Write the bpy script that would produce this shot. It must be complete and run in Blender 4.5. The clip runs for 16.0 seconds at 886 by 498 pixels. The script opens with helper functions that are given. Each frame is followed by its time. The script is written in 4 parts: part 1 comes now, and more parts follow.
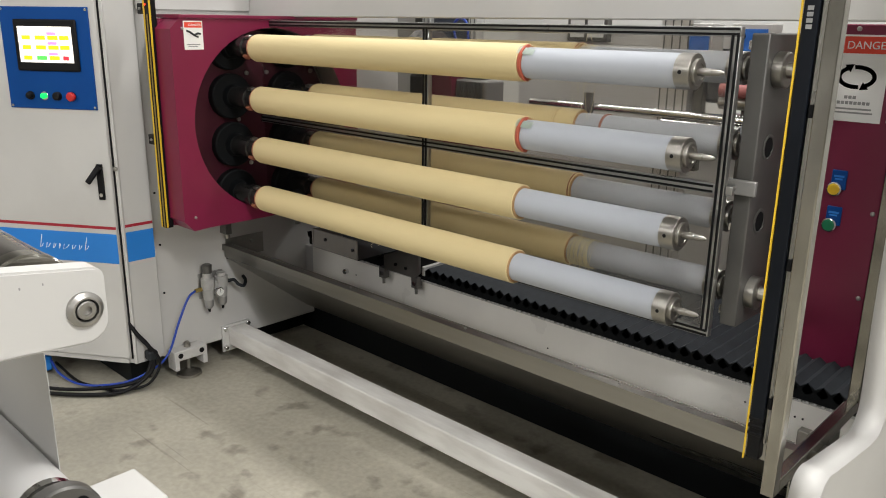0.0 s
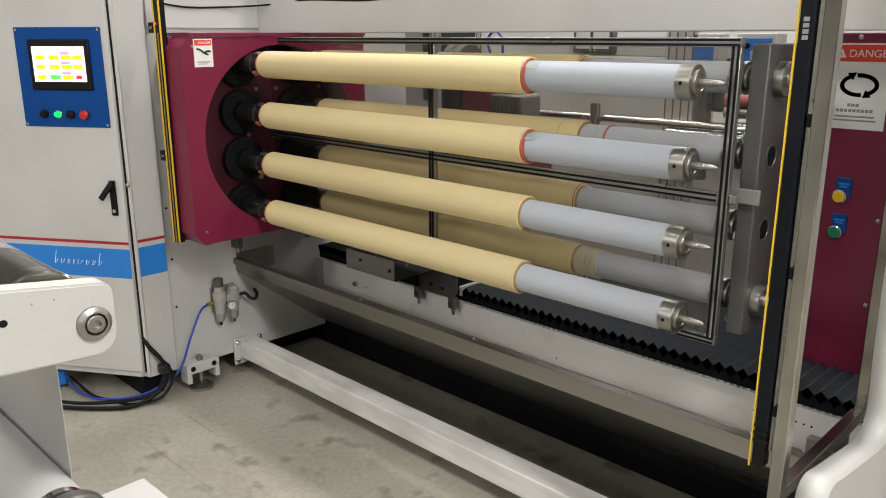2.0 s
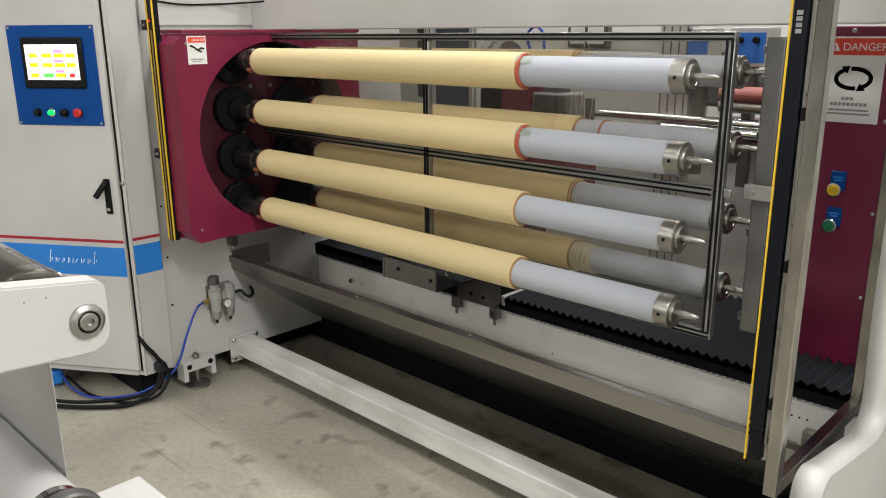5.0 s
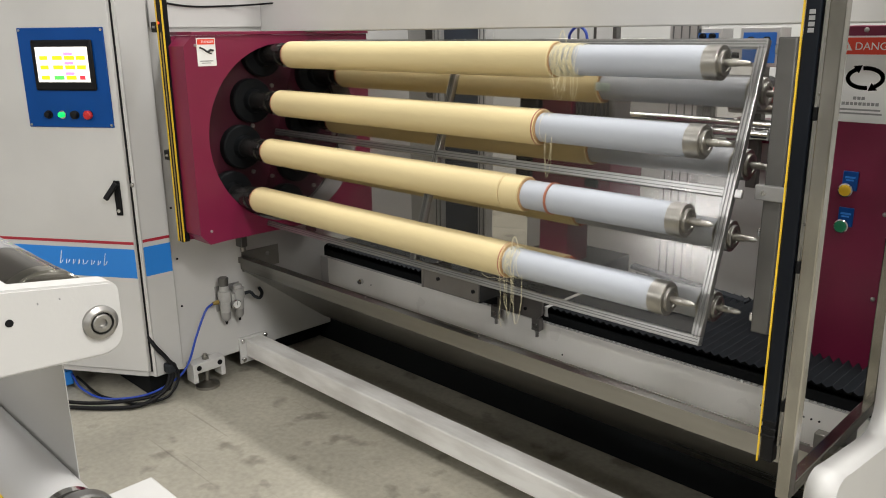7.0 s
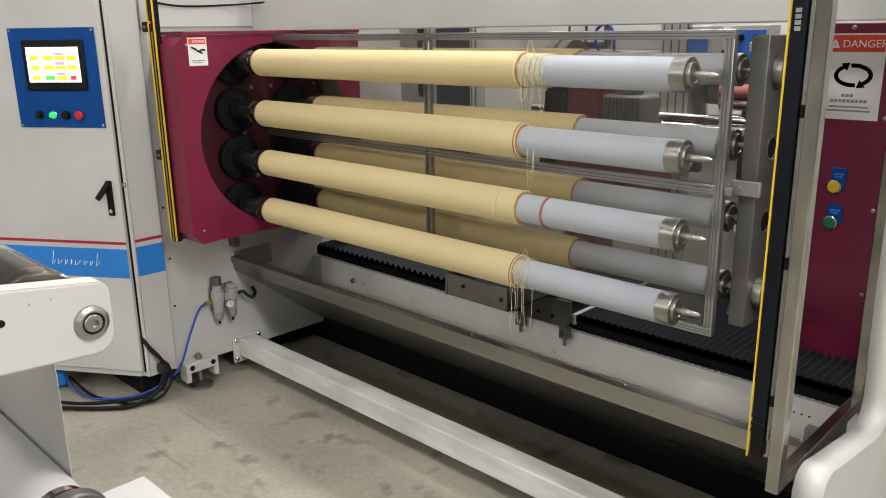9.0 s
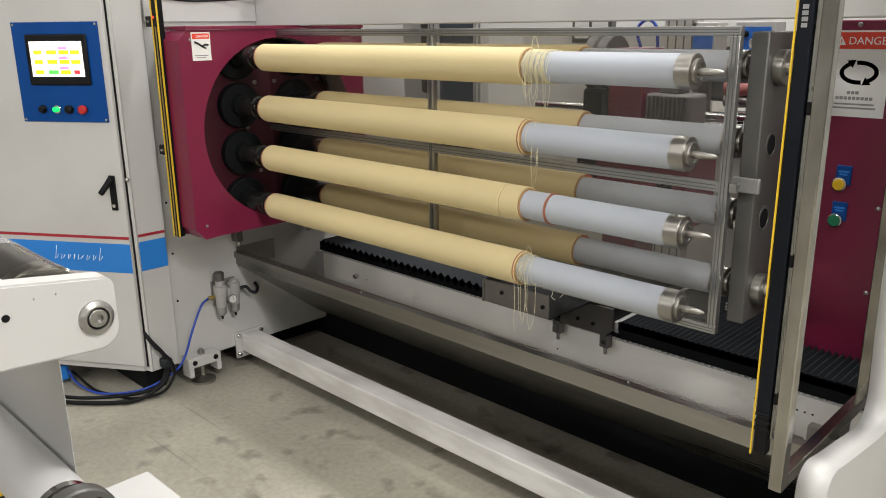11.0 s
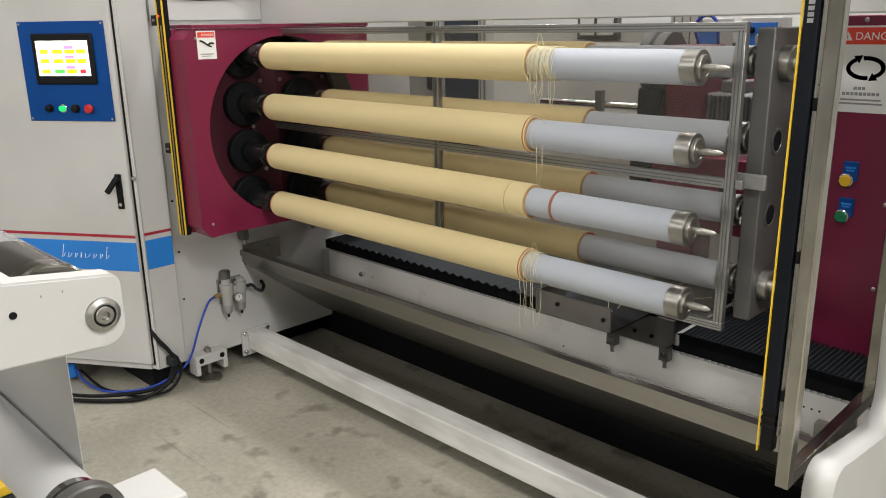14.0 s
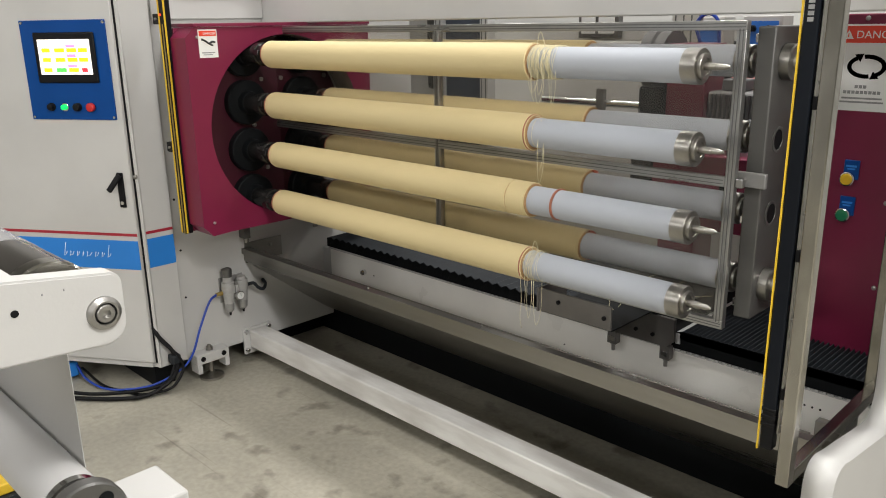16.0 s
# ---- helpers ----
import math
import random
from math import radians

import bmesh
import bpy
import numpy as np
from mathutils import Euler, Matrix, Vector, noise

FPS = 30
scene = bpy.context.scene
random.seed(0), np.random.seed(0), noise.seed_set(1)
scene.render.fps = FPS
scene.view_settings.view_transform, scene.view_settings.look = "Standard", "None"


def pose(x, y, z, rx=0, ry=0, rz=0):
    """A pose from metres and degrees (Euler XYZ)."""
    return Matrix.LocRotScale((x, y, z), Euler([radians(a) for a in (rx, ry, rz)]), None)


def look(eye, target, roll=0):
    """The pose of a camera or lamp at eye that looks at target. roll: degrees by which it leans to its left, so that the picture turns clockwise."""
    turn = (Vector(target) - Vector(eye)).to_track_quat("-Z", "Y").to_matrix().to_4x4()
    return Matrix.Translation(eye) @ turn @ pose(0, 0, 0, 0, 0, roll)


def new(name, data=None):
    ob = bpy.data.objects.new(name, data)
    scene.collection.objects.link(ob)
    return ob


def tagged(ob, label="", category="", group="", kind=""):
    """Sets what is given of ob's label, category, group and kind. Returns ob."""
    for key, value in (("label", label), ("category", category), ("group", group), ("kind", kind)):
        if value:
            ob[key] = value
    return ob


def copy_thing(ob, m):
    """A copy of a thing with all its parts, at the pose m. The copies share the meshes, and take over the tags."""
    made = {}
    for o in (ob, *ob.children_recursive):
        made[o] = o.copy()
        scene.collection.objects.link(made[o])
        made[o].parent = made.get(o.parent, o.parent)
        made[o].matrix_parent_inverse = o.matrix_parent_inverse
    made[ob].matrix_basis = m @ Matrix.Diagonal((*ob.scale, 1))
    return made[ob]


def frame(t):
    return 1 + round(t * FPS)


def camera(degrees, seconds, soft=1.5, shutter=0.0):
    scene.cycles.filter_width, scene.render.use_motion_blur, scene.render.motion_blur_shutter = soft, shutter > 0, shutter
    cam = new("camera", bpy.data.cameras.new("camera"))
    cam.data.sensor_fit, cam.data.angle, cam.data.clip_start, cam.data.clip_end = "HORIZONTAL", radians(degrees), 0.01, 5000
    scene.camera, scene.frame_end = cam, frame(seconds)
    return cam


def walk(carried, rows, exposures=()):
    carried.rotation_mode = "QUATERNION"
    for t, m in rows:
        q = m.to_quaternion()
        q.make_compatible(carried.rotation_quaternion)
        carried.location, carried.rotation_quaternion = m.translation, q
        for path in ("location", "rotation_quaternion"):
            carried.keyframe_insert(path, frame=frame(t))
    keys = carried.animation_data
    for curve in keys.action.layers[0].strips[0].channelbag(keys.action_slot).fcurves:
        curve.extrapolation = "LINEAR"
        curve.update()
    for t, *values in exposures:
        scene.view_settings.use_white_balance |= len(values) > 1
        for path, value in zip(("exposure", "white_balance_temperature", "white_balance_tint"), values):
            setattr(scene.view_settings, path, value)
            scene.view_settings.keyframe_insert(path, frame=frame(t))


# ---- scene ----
cam = camera(58.5, 16.0, 1.0, 0.5)
PATH = [
    (0, (2.7640, -1.8232, 1.5612), (1.4416, -0.4267, 1.0125), 0.79),
    (0.5, (2.7718, -1.8244, 1.5629), (1.4480, -0.4276, 1.0183), 0.65),
    (1, (2.7790, -1.8265, 1.5645), (1.4448, -0.4371, 1.0262), 0.40),
    (1.5, (2.7858, -1.8284, 1.5672), (1.4414, -0.4460, 1.0366), 0.17),
    (2, (2.7916, -1.8289, 1.5691), (1.4415, -0.4487, 1.0476), -0.09),
    (2.5, (2.7980, -1.8299, 1.5706), (1.4496, -0.4453, 1.0564), -0.31),
    (3, (2.8042, -1.8281, 1.5720), (1.4621, -0.4371, 1.0585), -0.41),
    (3.5, (2.8025, -1.8263, 1.5705), (1.4686, -0.4293, 1.0516), -0.45),
    (4, (2.7973, -1.8257, 1.5683), (1.4659, -0.4294, 1.0414), -0.40),
    (6.5, (2.7898, -1.8286, 1.5672), (1.4313, -0.4586, 1.0404), -0.52),
    (7, (2.7874, -1.8278, 1.5666), (1.4307, -0.4561, 1.0394), -0.63),
    (7.5, (2.7899, -1.8300, 1.5676), (1.4358, -0.4557, 1.0407), -0.77),
    (8, (2.7978, -1.8330, 1.5708), (1.4461, -0.4558, 1.0451), -0.85),
    (8.5, (2.8013, -1.8307, 1.5720), (1.4532, -0.4503, 1.0455), -0.84),
    (9, (2.7969, -1.8298, 1.5692), (1.4522, -0.4482, 1.0375), -0.83),
    (11.5, (2.7918, -1.8299, 1.5680), (1.4442, -0.4559, 1.0238), -0.62),
    (12, (2.7921, -1.8297, 1.5671), (1.4433, -0.4583, 1.0192), -0.70),
    (12.5, (2.7957, -1.8317, 1.5674), (1.4449, -0.4628, 1.0184), -0.80),
    (13, (2.8006, -1.8330, 1.5702), (1.4475, -0.4660, 1.0223), -0.83),
    (13.5, (2.8017, -1.8331, 1.5704), (1.4455, -0.4688, 1.0233), -0.91),
    (14, (2.7929, -1.8301, 1.5673), (1.4368, -0.4653, 1.0213), -0.91),
    (14.5, (2.7919, -1.8295, 1.5666), (1.4341, -0.4666, 1.0200), -0.96),
    (15, (2.8003, -1.8346, 1.5702), (1.4392, -0.4749, 1.0239), -0.99),
    (15.5, (2.8009, -1.8344, 1.5709), (1.4397, -0.4744, 1.0254), -0.97),
    (16, (2.7971, -1.8306, 1.5686), (1.4384, -0.4699, 1.0185), -0.94),
]
walk(cam, [(t, look(eye, target, roll)) for t, eye, target, roll in PATH])

# ---- world and light ----
world = bpy.data.worlds.new("hall_air")
scene.world = world
world.use_nodes = True
world.node_tree.nodes["Background"].inputs[0].default_value = (0.75, 0.78, 0.82, 1)
world.node_tree.nodes["Background"].inputs[1].default_value = 0.08
scene.view_settings.exposure = -0.38


def area_lamp(x, y, z, sx, sy, watts):
    d = bpy.data.lights.new("unseen_lamp", "AREA")
    d.shape, d.size, d.size_y, d.energy = "RECTANGLE", sx, sy, watts
    d.color = (1.0, 0.98, 0.955)
    o = new("unseen_lamp", d)
    o.matrix_world = pose(x, y, z)
    return o


# unseen lamps: the overhead ones follow the shadows, front and rear ones only fill
for lx, ly, lz, sx, sy, lw in ((-1.5, 0.75, 5.2, 1.5, 0.3, 125), (1.7, 0.75, 5.2, 1.5, 0.3, 165), (4.9, -1.6, 4.2, 1.5, 0.35, 215),
                               (-0.8, -2.8, 5.3, 1.5, 0.35, 38), (2.4, -2.8, 5.3, 1.5, 0.35, 55),
                               (-0.5, 3.9, 4.4, 1.5, 0.35, 65), (2.6, 3.9, 4.4, 1.5, 0.35, 50)):
    area_lamp(lx, ly, lz, sx, sy, lw)
for lx in (-2.0, 1.8, 5.6):   # added fill lamps behind the viewer, no fixtures known there
    area_lamp(lx, -7.7, 3.0, 1.6, 0.8, 104).matrix_world = pose(lx, -7.7, 4.3, 66, 0, 0)
area_lamp(8.0, -1.9, 4.2, 1.6, 0.8, 150).matrix_world = pose(8.0, -1.9, 4.2, 0, 64, 0)   # added fill lamp for faces turned to +x


# ---- materials ----
def material(name, color, rough=0.5, metal=0.0, var=0.12, scale=6.0, bump=0.0, bump_scale=60.0, coat=0.0, spec=0.5, color2=None, stretch=(1, 1, 1)):
    m = bpy.data.materials.new(name)
    m.use_nodes = True
    nt = m.node_tree
    b = nt.nodes["Principled BSDF"]
    b.inputs["Metallic"].default_value = metal
    b.inputs["Coat Weight"].default_value = coat
    b.inputs["Specular IOR Level"].default_value = spec
    tc = nt.nodes.new("ShaderNodeTexCoord")
    mp = nt.nodes.new("ShaderNodeMapping")
    mp.inputs["Scale"].default_value = stretch
    nt.links.new(tc.outputs["Object"], mp.inputs["Vector"])
    n1 = nt.nodes.new("ShaderNodeTexNoise")
    n1.inputs["Scale"].default_value, n1.inputs["Detail"].default_value = scale, 6
    nt.links.new(mp.outputs[0], n1.inputs["Vector"])
    n2 = nt.nodes.new("ShaderNodeTexNoise")
    n2.inputs["Scale"].default_value, n2.inputs["Detail"].default_value = bump_scale, 3
    nt.links.new(mp.outputs[0], n2.inputs["Vector"])
    ramp = nt.nodes.new("ShaderNodeValToRGB")
    c2 = color2 or tuple(c * (1 - var) for c in color)
    ramp.color_ramp.elements[0].position, ramp.color_ramp.elements[0].color = 0.35, (*c2, 1)
    ramp.color_ramp.elements[1].position, ramp.color_ramp.elements[1].color = 0.65, (*color, 1)
    nt.links.new(n1.outputs["Fac"], ramp.inputs["Fac"])
    nt.links.new(ramp.outputs[0], b.inputs["Base Color"])
    r = nt.nodes.new("ShaderNodeMapRange")
    r.inputs["To Min"].default_value, r.inputs["To Max"].default_value = max(0.02, rough - 0.08), min(1, rough + 0.08)
    nt.links.new(n1.outputs["Fac"], r.inputs["Value"])
    nt.links.new(r.outputs[0], b.inputs["Roughness"])
    if bump:
        bp = nt.nodes.new("ShaderNodeBump")
        bp.inputs["Strength"].default_value, bp.inputs["Distance"].default_value = bump, 0.002
        nt.links.new(n2.outputs["Fac"], bp.inputs["Height"])
        nt.links.new(bp.outputs[0], b.inputs["Normal"])
    return m


def glow(name, color, strength):
    m = bpy.data.materials.new(name)
    m.use_nodes = True
    b = m.node_tree.nodes["Principled BSDF"]
    b.inputs["Base Color"].default_value = (*color, 1)
    b.inputs["Emission Color"].default_value = (*color, 1)
    b.inputs["Emission Strength"].default_value = strength
    return m


def concrete():
    m = material("concrete", (0.42, 0.395, 0.325), 0.45, var=0.3, scale=1.6, bump=0.12, bump_scale=90)
    nt = m.node_tree
    b = nt.nodes["Principled BSDF"]
    base = b.inputs["Base Color"].links[0].from_socket
    tc = nt.nodes["Texture Coordinate"]
    spots = nt.nodes.new("ShaderNodeTexNoise")
    spots.inputs["Scale"].default_value, spots.inputs["Detail"].default_value = 6.0, 8
    nt.links.new(tc.outputs["Object"], spots.inputs["Vector"])
    rs = nt.nodes.new("ShaderNodeValToRGB")
    rs.color_ramp.elements[0].position, rs.color_ramp.elements[0].color = 0.575, (1, 1, 1, 1)
    rs.color_ramp.elements[1].position, rs.color_ramp.elements[1].color = 0.68, (0.56, 0.55, 0.54, 1)
    nt.links.new(spots.outputs["Fac"], rs.inputs["Fac"])
    fine = nt.nodes.new("ShaderNodeTexNoise")
    fine.inputs["Scale"].default_value, fine.inputs["Detail"].default_value = 45.0, 8
    nt.links.new(tc.outputs["Object"], fine.inputs["Vector"])
    rf = nt.nodes.new("ShaderNodeMapRange")
    rf.inputs["To Min"].default_value, rf.inputs["To Max"].default_value = 0.72, 1.26
    nt.links.new(fine.outputs["Fac"], rf.inputs["Value"])
    layers = [rs.outputs[0], rf.outputs[0]]
    for turn, fine_s in ((0.5, 55.0), (-0.35, 40.0), (1.3, 70.0)):   # thin drag scratches in three directions
        mp = nt.nodes.new("ShaderNodeMapping")
        mp.inputs["Rotation"].default_value = (0, 0, turn)
        mp.inputs["Scale"].default_value = (0.9, fine_s, 1)
        nt.links.new(tc.outputs["Object"], mp.inputs["Vector"])
        ns = nt.nodes.new("ShaderNodeTexNoise")
        ns.inputs["Scale"].default_value, ns.inputs["Detail"].default_value = 1.0, 1
        nt.links.new(mp.outputs[0], ns.inputs["Vector"])
        rp = nt.nodes.new("ShaderNodeValToRGB")
        rp.color_ramp.elements[0].position, rp.color_ramp.elements[0].color = 0.735, (1, 1, 1, 1)
        rp.color_ramp.elements[1].position, rp.color_ramp.elements[1].color = 0.79, (0.72, 0.71, 0.70, 1)
        nt.links.new(ns.outputs["Fac"], rp.inputs["Fac"])
        layers.append(rp.outputs[0])
    for src in layers:
        mx = nt.nodes.new("ShaderNodeMix")
        mx.data_type, mx.blend_type = "RGBA", "MULTIPLY"
        mx.inputs["Factor"].default_value = 1
        nt.links.new(base, mx.inputs["A"])
        nt.links.new(src, mx.inputs["B"])
        base = mx.outputs["Result"]
    nt.links.new(base, b.inputs["Base Color"])
    return m


def film():
    m = material("clear_film", (0.60, 0.60, 0.61), 0.25, var=0.08, scale=8)
    nt = m.node_tree
    tr = nt.nodes.new("ShaderNodeBsdfTransparent")
    mx = nt.nodes.new("ShaderNodeMixShader")
    mx.inputs[0].default_value = 0.5
    nt.links.new(tr.outputs[0], mx.inputs[1])
    nt.links.new(nt.nodes["Principled BSDF"].outputs[0], mx.inputs[2])
    nt.links.new(mx.outputs[0], nt.nodes["Material Output"].inputs["Surface"])
    return m


def acrylic():
    m = bpy.data.materials.new("acrylic")
    m.use_nodes = True
    nt = m.node_tree
    nt.nodes.remove(nt.nodes["Principled BSDF"])
    out = nt.nodes["Material Output"]
    tr = nt.nodes.new("ShaderNodeBsdfTransparent")
    tr.inputs[0].default_value = (0.87, 0.855, 0.83, 1)
    gl = nt.nodes.new("ShaderNodeBsdfGlossy")
    gl.inputs["Roughness"].default_value = 0.16
    fr = nt.nodes.new("ShaderNodeLayerWeight")
    pw = nt.nodes.new("ShaderNodeMath")
    pw.operation = "POWER"
    pw.inputs[1].default_value = 4.0
    nt.links.new(fr.outputs["Facing"], pw.inputs[0])
    ad = nt.nodes.new("ShaderNodeMath")
    ad.operation = "MULTIPLY_ADD"
    ad.inputs[1].default_value, ad.inputs[2].default_value = 0.8, 0.055
    nt.links.new(pw.outputs[0], ad.inputs[0])
    mx = nt.nodes.new("ShaderNodeMixShader")
    nt.links.new(ad.outputs[0], mx.inputs[0])
    nt.links.new(tr.outputs[0], mx.inputs[1])
    nt.links.new(gl.outputs[0], mx.inputs[2])
    nt.links.new(mx.outputs[0], out.inputs["Surface"])
    return m


M = dict(
    concrete=concrete(),
    wall=material("wall_paint", (0.58, 0.58, 0.565), 0.7, var=0.06, scale=1.2, bump=0.1),
    white=material("white_powder_coat", (0.545, 0.538, 0.522), 0.38, var=0.07, scale=3.5, bump=0.08, bump_scale=220),
    maroon=material("maroon_powder_coat", (0.19, 0.011, 0.048), 0.36, var=0.15, scale=3, bump=0.1, bump_scale=260),
    yellow_paper=material("cream_paper", (0.65, 0.535, 0.29), 0.62, var=0.10, scale=5, bump=0.25, bump_scale=120, stretch=(0.25, 1, 1)),
    paper_edge=material("paper_edge", (0.42, 0.25, 0.11), 0.7, var=0.2, scale=40),
    sleeve=material("white_sleeve", (0.41, 0.433, 0.475), 0.55, spec=0.3, var=0.03, scale=5, bump=0.05),
    steel=material("machined_steel", (0.38, 0.365, 0.335), 0.36, metal=1.0, var=0.25, scale=20, bump=0.05, bump_scale=150),
    chrome=material("chrome", (0.75, 0.75, 0.75), 0.12, metal=1.0, var=0.1, scale=12),
    # dark blotches in this colour imitate mottled reflections on the steel
    stainless=material("stainless_painted_reflections", (0.46, 0.445, 0.40), 0.18, metal=1.0, color2=(0.17, 0.16, 0.14), scale=6, bump=0.55, bump_scale=6, stretch=(1, 1, 0.5)),
    tray=material("tray_stainless", (0.31, 0.30, 0.275), 0.3, metal=0.9, var=0.35, scale=5, bump=0.15, bump_scale=120, stretch=(0.15, 1, 1)),
    alu=material("aluminium_extrusion", (0.40, 0.40, 0.39), 0.3, metal=0.95, var=0.12, scale=6),
    grey=material("grey_steel_plate", (0.14, 0.137, 0.13), 0.42, metal=0.6, var=0.2, scale=7, bump=0.1),
    black=material("black_steel", (0.006, 0.006, 0.007), 0.5, spec=0.2, var=0.3, scale=10, bump=0.1),
    rubber=material("black_rubber", (0.024, 0.028, 0.033), 0.62, spec=0.25, var=0.35, scale=14, bump=0.2, bump_scale=90),
    # flat black for black parts, and for shade painted in below and between them
    skirt=material("black_parts_and_shade", (0.006, 0.007, 0.008), 0.6, spec=0.15, var=0.3, scale=4),
    blue=material("blue_panel", (0.002, 0.058, 0.26), 0.4, spec=0.2, var=0.1, scale=5),
    stripe_blue=material("blue_decal", (0.02, 0.21, 0.66), 0.4, var=0.06, scale=4),
    stripe_red=material("red_decal", (0.36, 0.016, 0.034), 0.4, var=0.06, scale=4),
    yellow=material("yellow_paint", (0.74, 0.49, 0.03), 0.4, var=0.06, scale=8),
    label=material("label_vinyl", (0.80, 0.80, 0.78), 0.45, var=0.04, scale=10),
    label_red=material("label_red", (0.75, 0.06, 0.03), 0.45, var=0.05, scale=10),
    ink=material("black_ink", (0.02, 0.02, 0.02), 0.5, var=0.2, scale=20),
    ink_grey=material("grey_ink", (0.3, 0.3, 0.3), 0.5, var=0.2, scale=40),
    orange=material("orange_tape", (0.45, 0.095, 0.05), 0.5, var=0.2, scale=30),
    green_tape=material("pale_green_tape", (0.58, 0.66, 0.60), 0.5, var=0.1, scale=30),
    red_ring=material("red_ring", (0.38, 0.13, 0.07), 0.5, var=0.3, scale=30),
    green=material("green_button", (0.01, 0.20, 0.09), 0.35, var=0.1, scale=30),
    amber=material("yellow_button", (0.80, 0.50, 0.02), 0.35, var=0.1, scale=30),
    red=material("red_button", (0.5, 0.02, 0.02), 0.35, var=0.1, scale=30),
    hose_blue=material("blue_hose", (0.02, 0.06, 0.38), 0.3, var=0.1, scale=20),
    thread=material("cream_thread", (0.75, 0.68, 0.45), 0.7, var=0.15, scale=30),
    web=material("grey_film_web", (0.46, 0.455, 0.44), 0.4, var=0.06, scale=3),
    beam_paint=material("scuffed_white_paint", (0.80, 0.79, 0.765), 0.45, var=0.22, scale=7, bump=0.1, color2=(0.58, 0.56, 0.53), stretch=(0.5, 2, 2)),
    brass=material("dull_brass", (0.45, 0.33, 0.10), 0.4, metal=0.6, var=0.15, scale=20),
    navy=material("anthracite_housing", (0.004, 0.006, 0.010), 0.4, spec=0.2, var=0.2, scale=6),
    blackplate=material("burnished_plate", (0.17, 0.16, 0.15), 0.4, metal=0.4, var=0.25, scale=8, bump=0.1),
    rollerdark=material("dark_roller", (0.10, 0.09, 0.08), 0.2, metal=0.75, var=0.2, scale=6, stretch=(0.2, 1, 1)),
    satin=material("satin_aluminium", (0.60, 0.595, 0.59), 0.5, metal=0.25, var=0.06, scale=5, stretch=(0.1, 1, 1)),
    rose=material("rose_rubber", (0.45, 0.16, 0.15), 0.5, var=0.1, scale=8),
    bright_blue=material("bright_blue_panel", (0.03, 0.17, 0.62), 0.35, var=0.12, scale=14),
    castgrey=material("cast_grey_paint", (0.44, 0.435, 0.42), 0.45, var=0.2, scale=20, bump=0.1),
    greyalu=material("dull_aluminium", (0.36, 0.355, 0.345), 0.45, metal=0.5, var=0.15, scale=10),
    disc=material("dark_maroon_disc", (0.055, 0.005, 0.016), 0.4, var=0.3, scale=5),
    # the machine's white again, brightened to carry the light on the bed
    bed_white=material("lit_white_paint", (0.90, 0.88, 0.83), 0.3, var=0.06, scale=4, bump=0.05, bump_scale=150),
    profile=material("pale_aluminium", (0.60, 0.60, 0.59), 0.4, metal=0.6, var=0.1, scale=6),
    groove=material("painted_groove_shade", (0.16, 0.16, 0.16), 0.5, metal=0.4, var=0.15, scale=6),
    pale=material("pale_machine_paint", (0.62, 0.62, 0.61), 0.45, var=0.08, scale=2),
    slot=material("dark_blue_panel", (0.035, 0.045, 0.065), 0.35, var=0.2, scale=3),
    motor=material("cast_motor_grey", (0.12, 0.12, 0.125), 0.5, var=0.25, scale=12, bump=0.2),
    cover_grey=material("cast_housing_grey", (0.22, 0.215, 0.215), 0.5, var=0.15, scale=12, bump=0.15),
    chuck=material("oiled_dark_steel", (0.075, 0.073, 0.07), 0.22, metal=0.8, var=0.35, scale=16, bump=0.1),
    screw=material("zinc_screw", (0.42, 0.41, 0.39), 0.38, metal=0.9, var=0.2, scale=40),
    acrylic=acrylic(),
    film=film(),
    screen=glow("lit_screen", (1.0, 0.95, 0.88), 0.88),
    screen_yellow=glow("screen_yellow", (1.0, 0.70, 0.01), 1.0),
    screen_pink=glow("screen_pink", (0.85, 0.28, 0.9), 0.9),
    screen_green=glow("screen_green", (0.1, 0.9, 0.1), 1.0),
    screen_red=glow("screen_red", (0.95, 0.03, 0.05), 1.0),
    led=glow("green_lamp", (0.0, 0.75, 0.12), 1.6),
    led_red=glow("red_lamp", (1.0, 0.05, 0.02), 3.0),
)


# ---- mesh helpers ----
def part(name, bm, mat, parent=None, label=""):
    me = bpy.data.meshes.new(name)
    bm.to_mesh(me)
    bm.free()
    mats = mat if isinstance(mat, (list, tuple)) else [mat]
    for mm in mats:
        me.materials.append(M[mm])
    ob = new(name, me)
    if parent:
        ob.parent = parent
    if label:
        ob["label"] = label
    return ob


def thing(name, label, category, group="", kind="", m=None):
    ob = new(name)
    ob.empty_display_size = 0.05
    if m is not None:
        ob.matrix_world = m
    return tagged(ob, label, category, group, kind)


